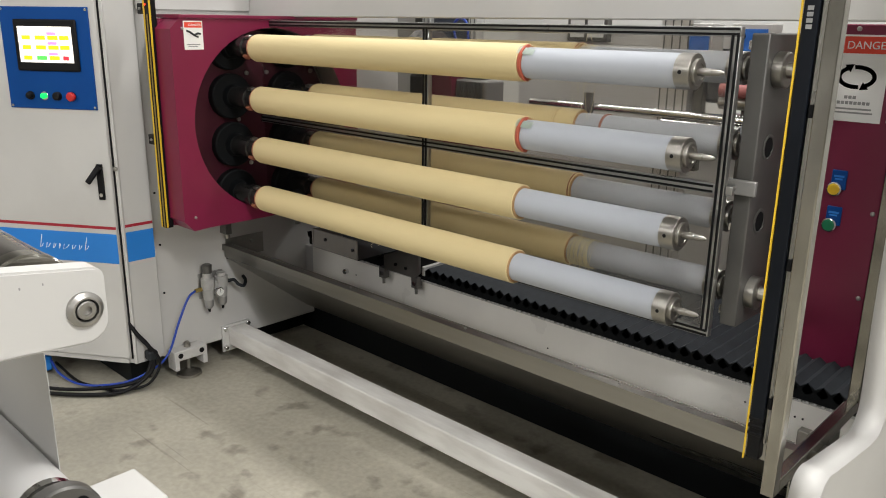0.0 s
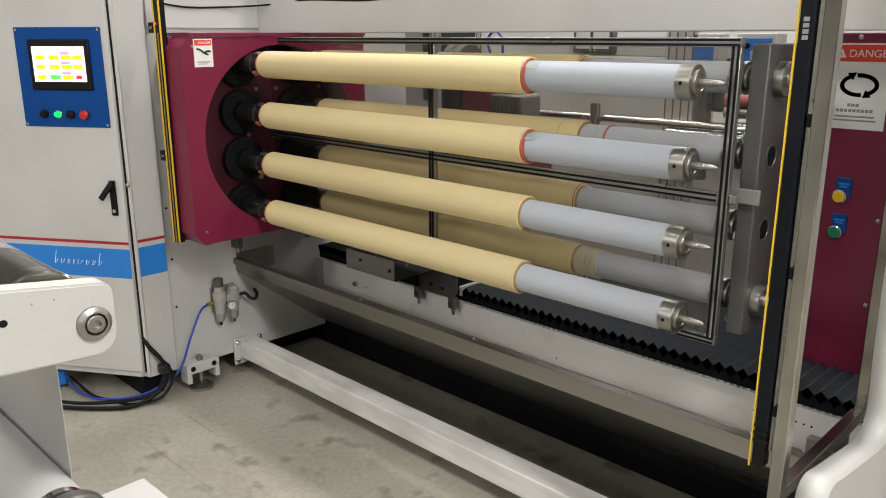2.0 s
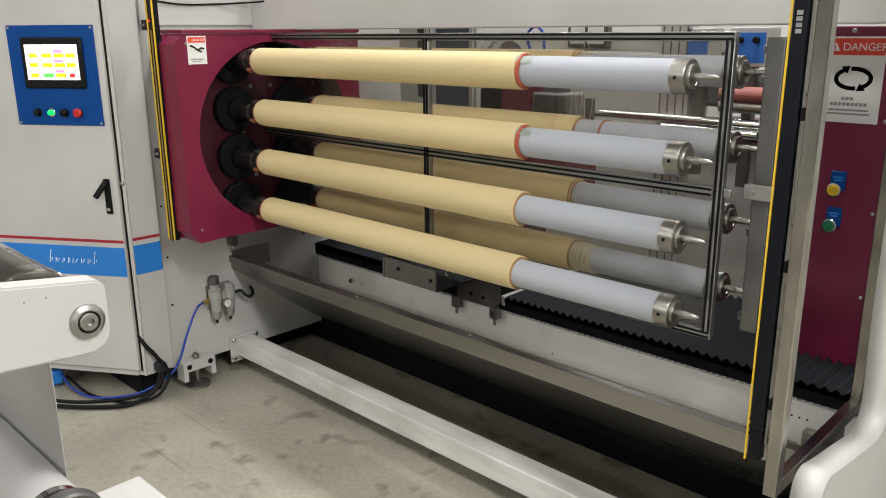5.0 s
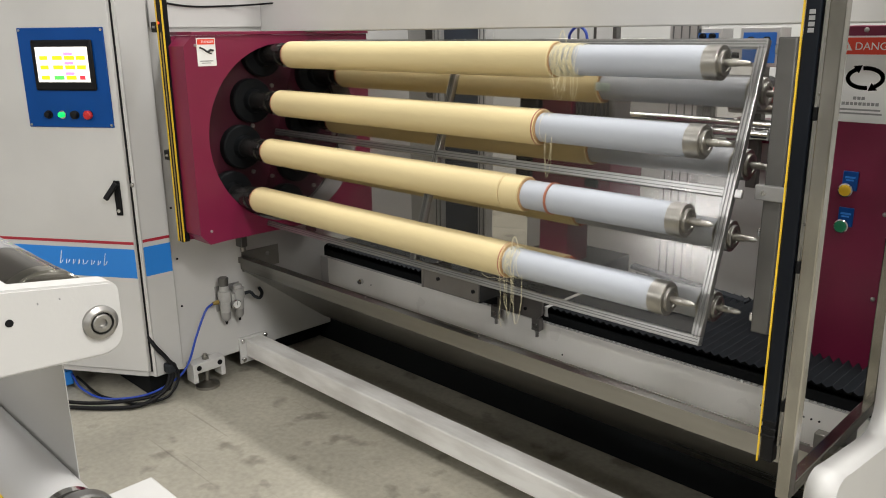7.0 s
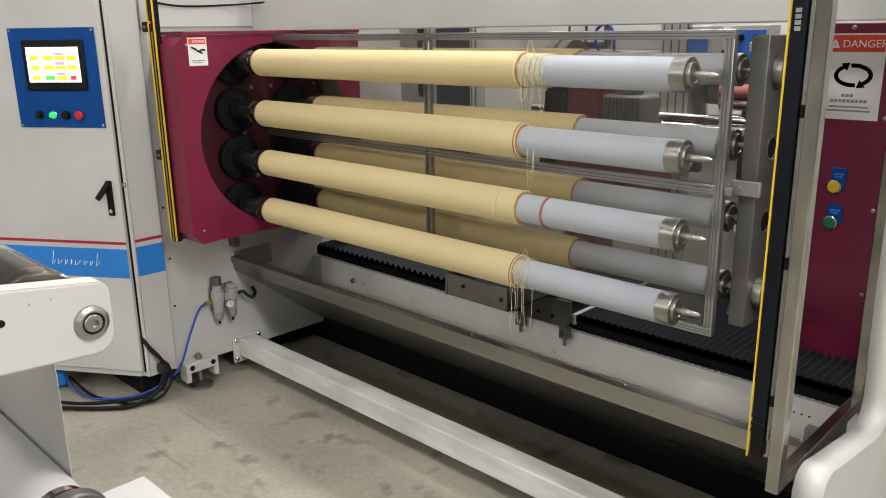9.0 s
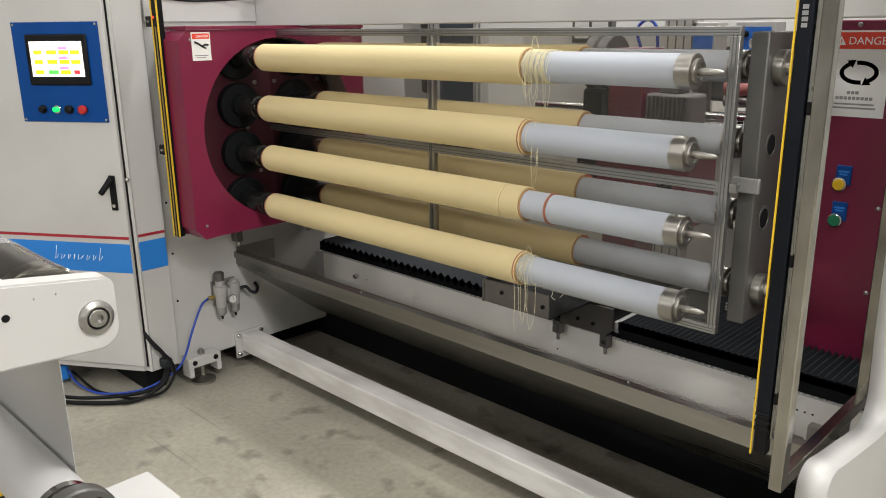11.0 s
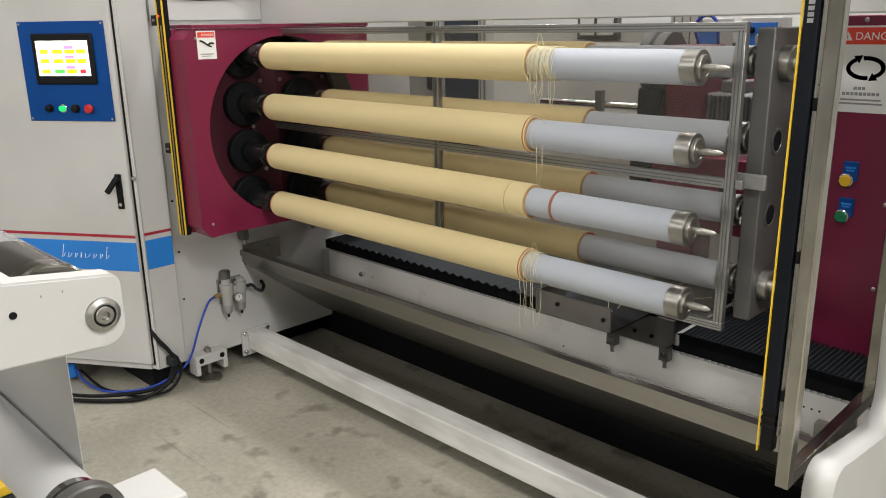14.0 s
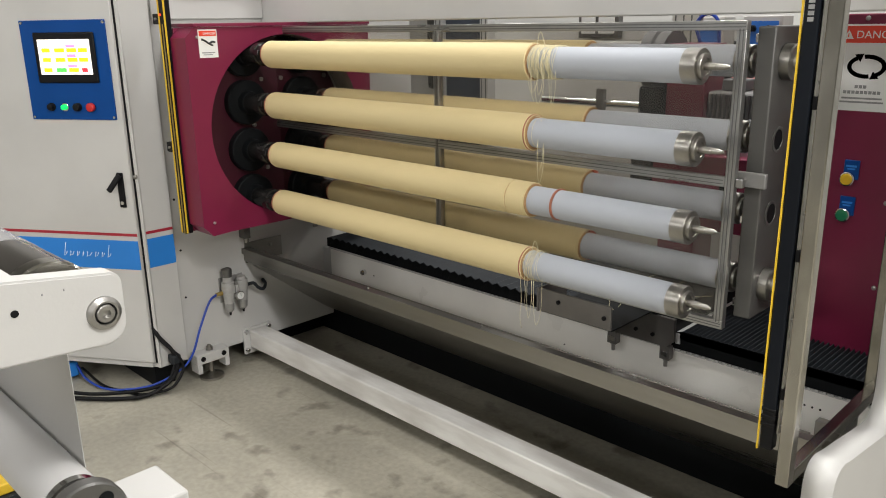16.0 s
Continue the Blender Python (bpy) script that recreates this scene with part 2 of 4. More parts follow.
def box(bm, x0, x1, y0, y1, z0, z1, bevel=0.0, mi=0, m=None):
    vs = [bm.verts.new((x, y, z)) for x in (x0, x1) for y in (y0, y1) for z in (z0, z1)]
    fs = []
    for q in ((0, 1, 3, 2), (4, 6, 7, 5), (0, 4, 5, 1), (2, 3, 7, 6), (0, 2, 6, 4), (1, 5, 7, 3)):
        f = bm.faces.new([vs[k] for k in q])
        f.material_index = mi
        fs.append(f)
    if bevel:
        es = list({e for f in fs for e in f.edges})
        r = bmesh.ops.bevel(bm, geom=es, offset=bevel, segments=2, affect="EDGES", profile=0.5)
        for f in r["faces"]:
            f.material_index = mi
            f.smooth = True
        vs = list({v for f in fs + r["faces"] if f.is_valid for v in f.verts})
    if m is not None:
        bmesh.ops.transform(bm, matrix=m, verts=[v for v in vs if v.is_valid])
    return bm


def B(x0, x1, y0, y1, z0, z1, bevel=0.0, m=None):
    return box(bmesh.new(), x0, x1, y0, y1, z0, z1, bevel, 0, m)


def lathe(bm, prof, m=None, seg=32, mi=0, sharp=()):
    """A turned body about the x axis; prof: (x, r) from end to end, closed with caps."""
    rings = []
    for x, r in prof:
        rings.append([bm.verts.new((x, r * math.cos(2 * math.pi * k / seg), r * math.sin(2 * math.pi * k / seg))) for k in range(seg)])
    for j, (a, b) in enumerate(zip(rings, rings[1:])):
        for k in range(seg):
            f = bm.faces.new((a[k], b[k], b[(k + 1) % seg], a[(k + 1) % seg]))
            f.smooth = True
            f.material_index = mi
    curved = [abs(p[0] - q[0]) > 1e-5 and abs(p[1] - q[1]) < 0.4 * abs(p[0] - q[0]) + 1e-4 for p, q in zip(prof, prof[1:])]
    for j, ring in enumerate(rings):   # turned shoulders stay crisp
        if j in (0, len(rings) - 1) or not (curved[j - 1] and curved[j]):
            for k in range(seg):
                bm.edges.get((ring[k], ring[(k + 1) % seg])).smooth = False
    for ring, flip in ((rings[0], True), (rings[-1], False)):
        f = bm.faces.new(ring if not flip else list(reversed(ring)))
        f.material_index = mi
    vs = [v for r in rings for v in r]
    if m is not None:
        bmesh.ops.transform(bm, matrix=m, verts=vs)
    bmesh.ops.recalc_face_normals(bm, faces=list({f for v in vs for f in v.link_faces}))
    return bm


def L(prof, m=None, seg=32):
    return lathe(bmesh.new(), prof, m, seg)


def prism(bm, pts, z0, z1, m=None, bevel=0.0):
    """A plan polygon (x, y), anticlockwise, raised from z0 to z1."""
    lo = [bm.verts.new((x, y, z0)) for x, y in pts]
    hi = [bm.verts.new((x, y, z1)) for x, y in pts]
    n = len(pts)
    fs = [bm.faces.new(list(reversed(lo))), bm.faces.new(hi)]
    for k in range(n):
        fs.append(bm.faces.new((lo[k], lo[(k + 1) % n], hi[(k + 1) % n], hi[k])))
    vs = lo + hi
    if bevel:
        r = bmesh.ops.bevel(bm, geom=list({e for f in fs for e in f.edges}), offset=bevel, segments=2, affect="EDGES", profile=0.5)
        vs = list({v for f in list(fs) + r["faces"] if f.is_valid for v in f.verts})
    if m is not None:
        bmesh.ops.transform(bm, matrix=m, verts=vs)
    bmesh.ops.recalc_face_normals(bm, faces=bm.faces[:])
    return bm


def tube(bm, pts, r, seg=8, mi=0):
    """A round tube through the points."""
    pts = [Vector(p) for p in pts]
    rings = []
    up = Vector((0.31, 0.17, 0.93)).normalized()
    for i, p in enumerate(pts):
        d = (pts[min(i + 1, len(pts) - 1)] - pts[max(i - 1, 0)]).normalized()
        a = d.cross(up)
        a = a.normalized() if a.length > 1e-4 else Vector((1, 0, 0))
        b = d.cross(a).normalized()
        rings.append([bm.verts.new(p + r * (math.cos(2 * math.pi * k / seg) * a + math.sin(2 * math.pi * k / seg) * b)) for k in range(seg)])
    for a, b in zip(rings, rings[1:]):
        for k in range(seg):
            f = bm.faces.new((a[k], a[(k + 1) % seg], b[(k + 1) % seg], b[k]))
            f.smooth, f.material_index = True, mi
    bm.faces.new(list(reversed(rings[0]))).material_index = mi
    bm.faces.new(rings[-1]).material_index = mi
    return bm


def spline(ctrl, n=10):
    """Points along a Catmull-Rom curve through ctrl."""
    c = [Vector(p) for p in ctrl]
    c = [2 * c[0] - c[1]] + c + [2 * c[-1] - c[-2]]
    out = []
    for i in range(1, len(c) - 2):
        for k in range(n):
            t = k / n
            out.append(0.5 * (2 * c[i] + (c[i + 1] - c[i - 1]) * t + (2 * c[i - 1] - 5 * c[i] + 4 * c[i + 1] - c[i + 2]) * t * t + (3 * c[i] - c[i - 1] - 3 * c[i + 1] + c[i + 2]) * t ** 3))
    out.append(c[-2])
    return out


def words(name, text, size, mat, m, parent, label=""):
    """Raised lettering in the built-in font, as a mesh; m stands it in its parent's space, reading along x with z up."""
    cu = bpy.data.curves.new(name, "FONT")
    cu.body, cu.size, cu.extrude = text, size, 0.0004
    tmp = bpy.data.objects.new(name, cu)
    scene.collection.objects.link(tmp)
    me = bpy.data.meshes.new_from_object(tmp.evaluated_get(bpy.context.evaluated_depsgraph_get()))
    bpy.data.objects.remove(tmp)
    me.transform(m @ pose(0, 0, 0, 90))
    me.materials.clear()
    me.materials.append(M[mat])
    ob = new(name, me)
    ob.parent = parent
    if label:
        ob["label"] = label
    return ob


AX = 0.130   # turret axis
AZ = 1.158
ROW = 0.142   # half the distance between the two rows of spindles
SPIN_Z = (0.3, 0.1, -0.1, -0.3)
TURN = [(0, 0), (5.2, 0), (5.35, 0.5), (5.52, 6), (5.72, 16), (5.9, 31.5), (6.1, 52.5), (6.3, 78.2), (6.4, 91.9), (6.5, 104.3), (6.6, 116.5), (6.7, 129.6), (6.8, 142.2), (6.9, 152.8), (7.0, 161.3), (7.1, 167.8), (7.2, 173.5), (7.4, 179.2), (7.55, 180), (9, 180), (16, 180)]


# ---- hall ----
def hall():
    f = part("floor", B(-9, 12, -9, 9, -0.2, 0), "concrete")
    tagged(f, "worn stained grey concrete factory floor", "floor", kind="structure")
    for n, a in (("wall_north", (-9, 12, 4.6, 4.8, 0, 6)), ("wall_south", (-9, 12, -8.2, -8, 0, 6)), ("wall_west", (-9, -8.8, -8, 4.6, 0, 6)), ("wall_east", (11.8, 12, -8, 4.6, 0, 6))):
        tagged(part(n, B(*a), "wall"), "plain white painted factory wall", "wall", kind="structure")
    tagged(part("ceiling", B(-9, 12, -8, 4.6, 6, 6.2), "wall"), "plain white factory ceiling high overhead", "ceiling", kind="structure")


def bolt(parent, m, r=0.008, mat="screw", name="bolt"):
    """A domed bolt head whose axis is x of m."""
    return part(name, L([(0.0, r), (0.003, r), (0.006, r * 0.75), (0.007, r * 0.3)], m, 14), mat, parent)


def cap_screw(parent, m, r=0.008, name="cap_screw"):
    return part(name, L([(0.0, r), (0.007, r), (0.008, r * 0.9), (0.008, r * 0.5), (0.004, r * 0.5), (0.004, r * 0.1)], m, 16), "screw", parent)


FACE_F = pose(0, 0, 0, 0, 0, -90)  # x of the piece turned to -y


# ---- left end of the machine ----
def end_frame():
    t = thing("end_frame", "white powder-coated steel end frame of the winder on levelling feet", "machine frame")
    part("body", B(-1.25, -0.40, -0.296, 1.15, 0.10, 2.3, 0.006), "white", t)
    # unlit gap below the frame, filled with a dark block
    part("plinth", B(-1.2, -0.50, 0.12, 1.12, 0.0, 0.099), "skirt", t, "dark block standing in for shade under the frame")
    part("neck", B(-0.399, -0.236, -0.235, 0.57, 0.76, 1.565, 0.004), "white", t, "white box carrying the shroud")
    part("top_box", B(-0.40, -0.385, -0.29, 0.235, 1.60, 2.3, 0.003), "white", t, "white upper cover plate")
    for y, z in ((-0.27, 0.40), (-0.275, 0.85), (-0.27, 0.62)):
        part("screw", L([(-0.40, 0.005), (-0.397, 0.005)], Matrix.Translation((0, y, z)), 10), "black", t)
    for y in (0.04, 0.435):
        m = part("shroud_mount", B(-0.399, -0.35, y - 0.016, y + 0.016, 0.62, 0.745, 0.002), "grey", t, "dark shroud mounting block")
        part("nut", L([(0.0, 0.014), (0.02, 0.014)], pose(-0.365, y, 0.60, 0, -90, 0), 6), "steel", m)
    return t


def levelling_foot():
    t = thing("levelling_foot", "white bracket with a threaded steel levelling foot on the concrete", "machine foot", m=Matrix.Translation((-0.365, -0.20, 0)))
    bm = bmesh.new()
    box(bm, -0.034, 0.034, -0.08, 0.08, 0.088, 0.135, 0.004)
    box(bm, -0.034, 0.034, -0.08, -0.058, 0.045, 0.09, 0.003)
    box(bm, -0.034, 0.034, 0.058, 0.08, 0.045, 0.09, 0.003)
    part("bracket", bm, "white", t)
    for y in (-0.052, 0.052):
        part("socket_screw", L([(0.034, 0.012), (0.0365, 0.012)], Matrix.Translation((0, y, 0.113)), 14), "black", t)
    part("stud", L([(0.0, 0.009), (0.15, 0.009)], pose(0, 0, 0.01, 0, -90, 0), 12), "steel", t)
    part("nut", L([(0.0, 0.017), (0.016, 0.017)], pose(0, 0, 0.136, 0, -90, 0), 6), "steel", t)
    part("pad", L([(0.0, 0.055), (0.012, 0.055), (0.022, 0.03), (0.03, 0.016)], pose(0, 0, 0.0, 0, -90, 0), 28), "steel", t, "round steel foot pad")
    return t


def cross_beam():
    t = thing("cross_beam", "deep white steel beam spanning the top of the winder", "beam")
    part("body", B(-0.40, 2.9, 0.236, 0.288, 1.578, 2.1, 0.005), "white", t)
    return t


DOOR = Matrix.Translation((-0.385, -0.425, 0)) @ pose(0, 0, 0, 0, 0, 32.5)   # x along the door, -y out of it


def cabinet():
    t = thing("electrical_cabinet", "white steel electrical cabinet with an angled front door beside the winder", "cabinet")
    bm = bmesh.new()
    prism(bm, [(-0.384, -0.302), (-1.7, -0.302), (-1.7, -1.26), (-0.396, -0.431), (-0.384, -0.431)], 0.115, 2.3)
    part("body", bm, "white", t)
    part("plinth", B(-1.3, -0.45, -0.43, -0.34, 0.0, 0.114), "skirt", t, "dark recessed plinth")
    d = part("door", B(-1.2, -0.020, -0.026, 0.0, 0.145, 2.26, 0.004, DOOR), "white", t)
    part("corner_post", B(-0.0125, 0.003, -0.008, 0.004, 0.116, 2.28, 0.002, DOOR), "white", t)
    # the darkness of the door gap, drawn as a black strip
    part("gap_shade", B(-0.0195, -0.013, -0.010, 0.004, 0.14, 2.28, 0, DOOR), "black", t, "black strip standing in for the shaded door gap")
    part("stripe_red", B(-1.2, -0.022, -0.0275, -0.0265, 0.722, 0.734, 0, DOOR), "stripe_red", d, "thin red stripe")
    sb = part("stripe_blue", B(-1.2, -0.022, -0.0275, -0.0265, 0.575, 0.702, 0, DOOR), "stripe_blue", d, "blue stripe with a white brand mark")
    part("stripe_red", B(-0.3838, -0.3828, -0.430, -0.303, 0.726, 0.738), "stripe_red", t, "thin red stripe")
    part("stripe_blue", B(-0.3838, -0.3828, -0.430, -0.303, 0.577, 0.705), "stripe_blue", t, "blue stripe")
    # brand mark as plain slanted strokes
    bm = bmesh.new()
    x = -0.385
    for k, (h, w) in enumerate(((0.058, 0.016), (0.022, 0.02), (0.022, 0.014), (0.024, 0.008), (0.022, 0.028), (0.022, 0.018), (0.022, 0.016), (0.056, 0.018))):
        pts = [DOOR @ Vector((x + 0.012 * h / 0.05, -0.0285, 0.625 + h)), DOOR @ Vector((x, -0.0285, 0.625)), DOOR @ Vector((x + w * 0.6, -0.0285, 0.632)), DOOR @ Vector((x + w, -0.0285, 0.645))]
        tube(bm, pts, 0.0012, 6)
        x += w + 0.013
    part("brand_mark", bm, "label", t, "white stroke-like brand mark")
    # swing handle
    hb = part("handle", B(-0.080, -0.052, -0.034, -0.026, 0.848, 0.995, 0.003, DOOR), "black", d, "black swing handle")
    part("lever", B(-0.011, 0.011, -0.020, -0.004, -0.075, 0.008, 0.004, DOOR @ Matrix.Translation((-0.066, -0.031, 0.978)) @ pose(0, 0, 0, -12, 35, 0)), "black", hb)
    part("lock", L([(0.0, 0.008), (0.003, 0.008)], DOOR @ Matrix.Translation((-0.066, -0.034, 0.868)) @ FACE_F, 16), "chrome", hb, "chrome key lock")
    part("catch", L([(0.0, 0.009), (0.008, 0.009), (0.012, 0.004)], DOOR @ Matrix.Translation((-0.006, -0.01, 0.975)) @ FACE_F, 14), "steel", t)
    part("door_lip", B(-1.2, -0.035, -0.012, 0.002, 0.116, 0.14, 0.002, DOOR), "white", t)
    # control panel
    p = part("control_panel", B(-0.433, -0.045, -0.031, -0.0262, 1.211, 1.603, 0.002, DOOR), "blue", d, "blue control panel with screen and buttons")
    for x in (-0.423, -0.055):
        for z in (1.221, 1.593):
            part("panel_screw", L([(0.0, 0.006), (0.002, 0.005)], DOOR @ Matrix.Translation((x, -0.031, z)) @ FACE_F, 12), "chrome", p)
    hm = part("touch_screen", B(-0.372, -0.098, -0.040, -0.0312, 1.359, 1.556, 0.006, DOOR), "black", p, "lit touch screen in a dark bezel")
    part("display", B(-0.352, -0.118, -0.0425, -0.0405, 1.392, 1.529, 0, DOOR), "screen", hm, "bright white display")
    cols = [(-0.335, 0.036), (-0.277, 0.044), (-0.222, 0.044), (-0.170, 0.04)]
    for r, z in enumerate((1.479, 1.442, 1.402)):
        for c, (x, w) in enumerate(cols):
            mat = "screen_yellow"
            if r == 2 and c == 1:
                mat = "screen_green"
            if r == 2 and c == 3:
                mat, w, x = "screen_red", 0.024, -0.162
            part("screen_key", B(x, x + w, -0.0440, -0.0426, z, z + 0.0155, 0, DOOR), mat, hm)
        part("screen_key", B(-0.224, -0.184, -0.0440, -0.0426, z + 0.0185, z + 0.029, 0, DOOR), "screen_pink", hm)
    for x, mat, r in ((-0.335, "black", 0.013), (-0.272, "led", 0.0105), (-0.213, "black", 0.016), (-0.15, "red", 0.018)):
        b = part("button_ring", L([(0.0, 0.017), (0.004, 0.017), (0.005, 0.015)], DOOR @ Matrix.Translation((x, -0.031, 1.262)) @ FACE_F, 20), "black" if mat != "led" else "chrome", p)
        part("button", L([(0.005, r), (0.016, r), (0.02, r * 0.8), (0.021, r * 0.3)], DOOR @ Matrix.Translation((x, -0.031, 1.262)) @ FACE_F, 20), mat, b, {"led": "lit green button", "red": "red emergency stop button"}.get(mat, "black selector knob"))
    return t, d


def shroud():
    t = thing("turret_shroud", "maroon powder-coated sheet-metal shroud with a round opening", "machine cover")
    y0, y1, z0, z1, x0, x1 = -0.28, 0.58, 0.745, 1.567, -0.235, -0.07
    bm = bmesh.new()
    n, R = 64, 0.376
    cir = [(AX + R * math.cos(2 * math.pi * k / n), AZ + R * math.sin(2 * math.pi * k / n)) for k in range(n)]

    def on_rect(a):
        c, s = math.cos(a), math.sin(a)
        k = min((y1 - AX) / abs(c) if abs(c) > 1e-6 else 9, (z1 - AZ) / abs(s) if abs(s) > 1e-6 else 9)
        return (AX + k * c, AZ + k * s)
    rect = [on_rect(2 * math.pi * k / n) for k in range(n)]
    for cy, cz in ((y0, z0), (y0, z1), (y1, z0), (y1, z1)):
        k = min(range(n), key=lambda i: math.hypot(rect[i][0] - cy, rect[i][1] - cz))
        rect[k] = (cy, cz)
    a = [bm.verts.new((x1, y, z)) for y, z in cir]
    b = [bm.verts.new((x1, y, z)) for y, z in rect]
    c = [bm.verts.new((-0.20, y, z)) for y, z in cir]
    e = [bm.verts.new((x0, y, z)) for y, z in rect]
    for k in range(n):
        j = (k + 1) % n
        bm.faces.new((a[k], a[j], b[j], b[k]))
        lining = bm.faces.new((a[k], c[k], c[j], a[j]))
        lining.smooth, lining.material_index = True, 1
        bm.faces.new((b[k], b[j], e[j], e[k]))
    bmesh.ops.recalc_face_normals(bm, faces=bm.faces[:])
    part("body", bm, ["maroon", "cover_grey"], t)
    part("flange", B(-0.225, -0.185, -0.306, -0.281, 0.752, 1.565, 0.002), "maroon", t, "folded maroon edge flange")
    part("top_flange", B(-0.235, -0.062, -0.286, 0.584, 1.5675, 1.581, 0.002), "maroon", t, "folded maroon top edge")
    for z in (0.80, 1.15, 1.52):
        bolt(t, Matrix.Translation((-0.1845, -0.295, z)) , 0.006)
    for y, z in ((-0.272, 1.53), (-0.272, 0.80)):
        bolt(t, Matrix.Translation((x1 + 0.0005, y, z)), 0.006)
    lab = part("warning_label", B(-0.0698, -0.0688, -0.266, -0.186, 1.452, 1.558), "label", t, "small white and red danger label")
    part("label_header", B(-0.0687, -0.0680, -0.262, -0.190, 1.533, 1.553), "label_red", lab)
    words("header_word", "DANGER", 0.013, "label", Matrix.Translation((-0.0678, -0.246, 1.5385)) @ pose(0, 0, 0, 0, 0, 90), lab)
    bm = bmesh.new()
    tube(bm, spline([(-0.0684, -0.254, 1.522), (-0.0684, -0.238, 1.516), (-0.0684, -0.222, 1.506), (-0.0684, -0.208, 1.512), (-0.0684, -0.196, 1.510)], 4), 0.004, 6)
    tube(bm, [(-0.0684, -0.222, 1.504), (-0.0684, -0.206, 1.498)], 0.003, 6)
    part("pictogram", bm, "ink", lab)
    part("text_bar", B(-0.0687, -0.0682, -0.255, -0.20, 1.469, 1.473), "ink_grey", lab)
    part("text_bar", B(-0.0687, -0.0682, -0.25, -0.21, 1.462, 1.465), "ink_grey", lab)
    return t


# ---- turret ----
def turret():
    t = thing("winding_turret", "eight-spindle winding turret with a clear guard sheet between the rows", "winder turret", m=Matrix.Translation((0, AX, AZ)))
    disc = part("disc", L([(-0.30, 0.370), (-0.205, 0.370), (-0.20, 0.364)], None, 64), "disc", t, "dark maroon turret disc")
    for k in range(16):
        a = 2 * math.pi * (k + 0.5) / 16
        cap_screw(disc, Matrix.Translation((-0.2, 0.340 * math.cos(a), 0.340 * math.sin(a))), 0.010)
    for k in range(6):
        a = 2 * math.pi * k / 6
        cap_screw(disc, Matrix.Translation((-0.2, 0.10 * math.cos(a) , 0.22 * math.sin(a))), 0.009)
    zh, xe = 0.405, 1.914
    for nm, a in (("rail", (-0.16, xe, -0.011, 0.011, zh - 0.024, zh)), ("rail", (-0.16, xe, -0.011, 0.011, -zh, -zh + 0.024)), ("rail", (-0.16, xe - 0.026, -0.0105, 0.0105, -0.013, 0.013)),
                  ("stile", (xe - 0.026, xe, -0.0108, 0.0108, -zh + 0.024, zh - 0.024)), ("stile", (0.815, 0.843, -0.01, 0.01, -zh + 0.024, zh - 0.024))):
        part(nm, B(*a, 0.002), "alu", t)
    for a in ((-0.16, xe - 0.004, zh - 0.021, zh - 0.015), (-0.16, xe - 0.004, zh - 0.009, zh - 0.003), (-0.16, xe - 0.004, -zh + 0.003, -zh + 0.009), (-0.16, xe - 0.004, -zh + 0.015, -zh + 0.021), (-0.16, xe - 0.03, -0.010, -0.004), (-0.16, xe - 0.03, 0.004, 0.010),
              (xe - 0.023, xe - 0.017, -zh + 0.02, zh - 0.02), (xe - 0.009, xe - 0.003, -zh + 0.02, zh - 0.02), (0.819, 0.826, -zh + 0.02, zh - 0.02), (0.833, 0.840, -zh + 0.02, zh - 0.02)):
        part("seal_strip", B(a[0], a[1], -0.0135, -0.0112, a[2], a[3]), "black", t, "black seal strip")
    g = part("guard_sheet", B(-0.15, xe - 0.01, -0.003, 0.003, -zh + 0.01, zh - 0.01), "acrylic", t, "clear acrylic guard sheet")
    g.visible_shadow = False
    part("shaft", B(xe + 0.0005, 1.935, -0.007, 0.007, -0.0125, 0.0125, 0.003), "alu", t, "flat centre shaft stub")
    # flat dark strips: the shade of the profile recesses, painted on
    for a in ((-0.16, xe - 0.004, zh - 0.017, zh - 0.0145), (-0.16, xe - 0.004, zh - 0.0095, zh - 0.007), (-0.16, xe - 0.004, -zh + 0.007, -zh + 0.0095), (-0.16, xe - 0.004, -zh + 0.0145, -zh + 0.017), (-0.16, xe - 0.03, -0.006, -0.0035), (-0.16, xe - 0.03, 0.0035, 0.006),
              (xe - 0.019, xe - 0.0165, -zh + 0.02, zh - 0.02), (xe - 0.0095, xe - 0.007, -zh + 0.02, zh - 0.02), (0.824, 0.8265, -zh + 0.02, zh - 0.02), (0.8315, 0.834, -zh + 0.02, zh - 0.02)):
        part("groove_shade_strip", B(a[0], a[1], 0.0112, 0.0122, a[2], a[3]), "groove", t, "dark flat strip with the recess shade painted in")
    first = None
    for sx in (-1, 1):
        for z in SPIN_Z:
            m = Matrix.Translation((0, sx * ROW, z))
            if first is None:
                s = part("spindle", L([(-0.14, 0.039), (-0.055, 0.040), (-0.053, 0.046), (-0.022, 0.046), (-0.02, 0.040), (0.03, 0.039)], None, 28), "chuck", t)
                part("chuck_housing", L([(-0.20, 0.093), (-0.168, 0.093), (-0.163, 0.088), (-0.162, 0.05), (-0.136, 0.045)], None, 40), "skirt", s, "black chuck housing")
                for k in range(3):
                    part("jaw", B(-0.016, 0.014, -0.010, 0.010, 0.0395, 0.050, 0.002, pose(0, 0, 0, 120 * k + 20)), ("steel", "red_ring", "chuck")[k], s)
                part("sleeve", L([(0.026, 0.0425), (1.832, 0.0425)], None, 40), "sleeve", s, "white plastic-coated sleeve")
                part("end_cap", L([(1.832, 0.0425), (1.833, 0.0437), (1.871, 0.0437), (1.8725, 0.0425), (1.8725, 0.032), (1.8795, 0.0315), (1.881, 0.030), (1.881, 0.021), (1.878, 0.020), (1.878, 0.010)], None, 32), "steel", s, "machined steel end cap")
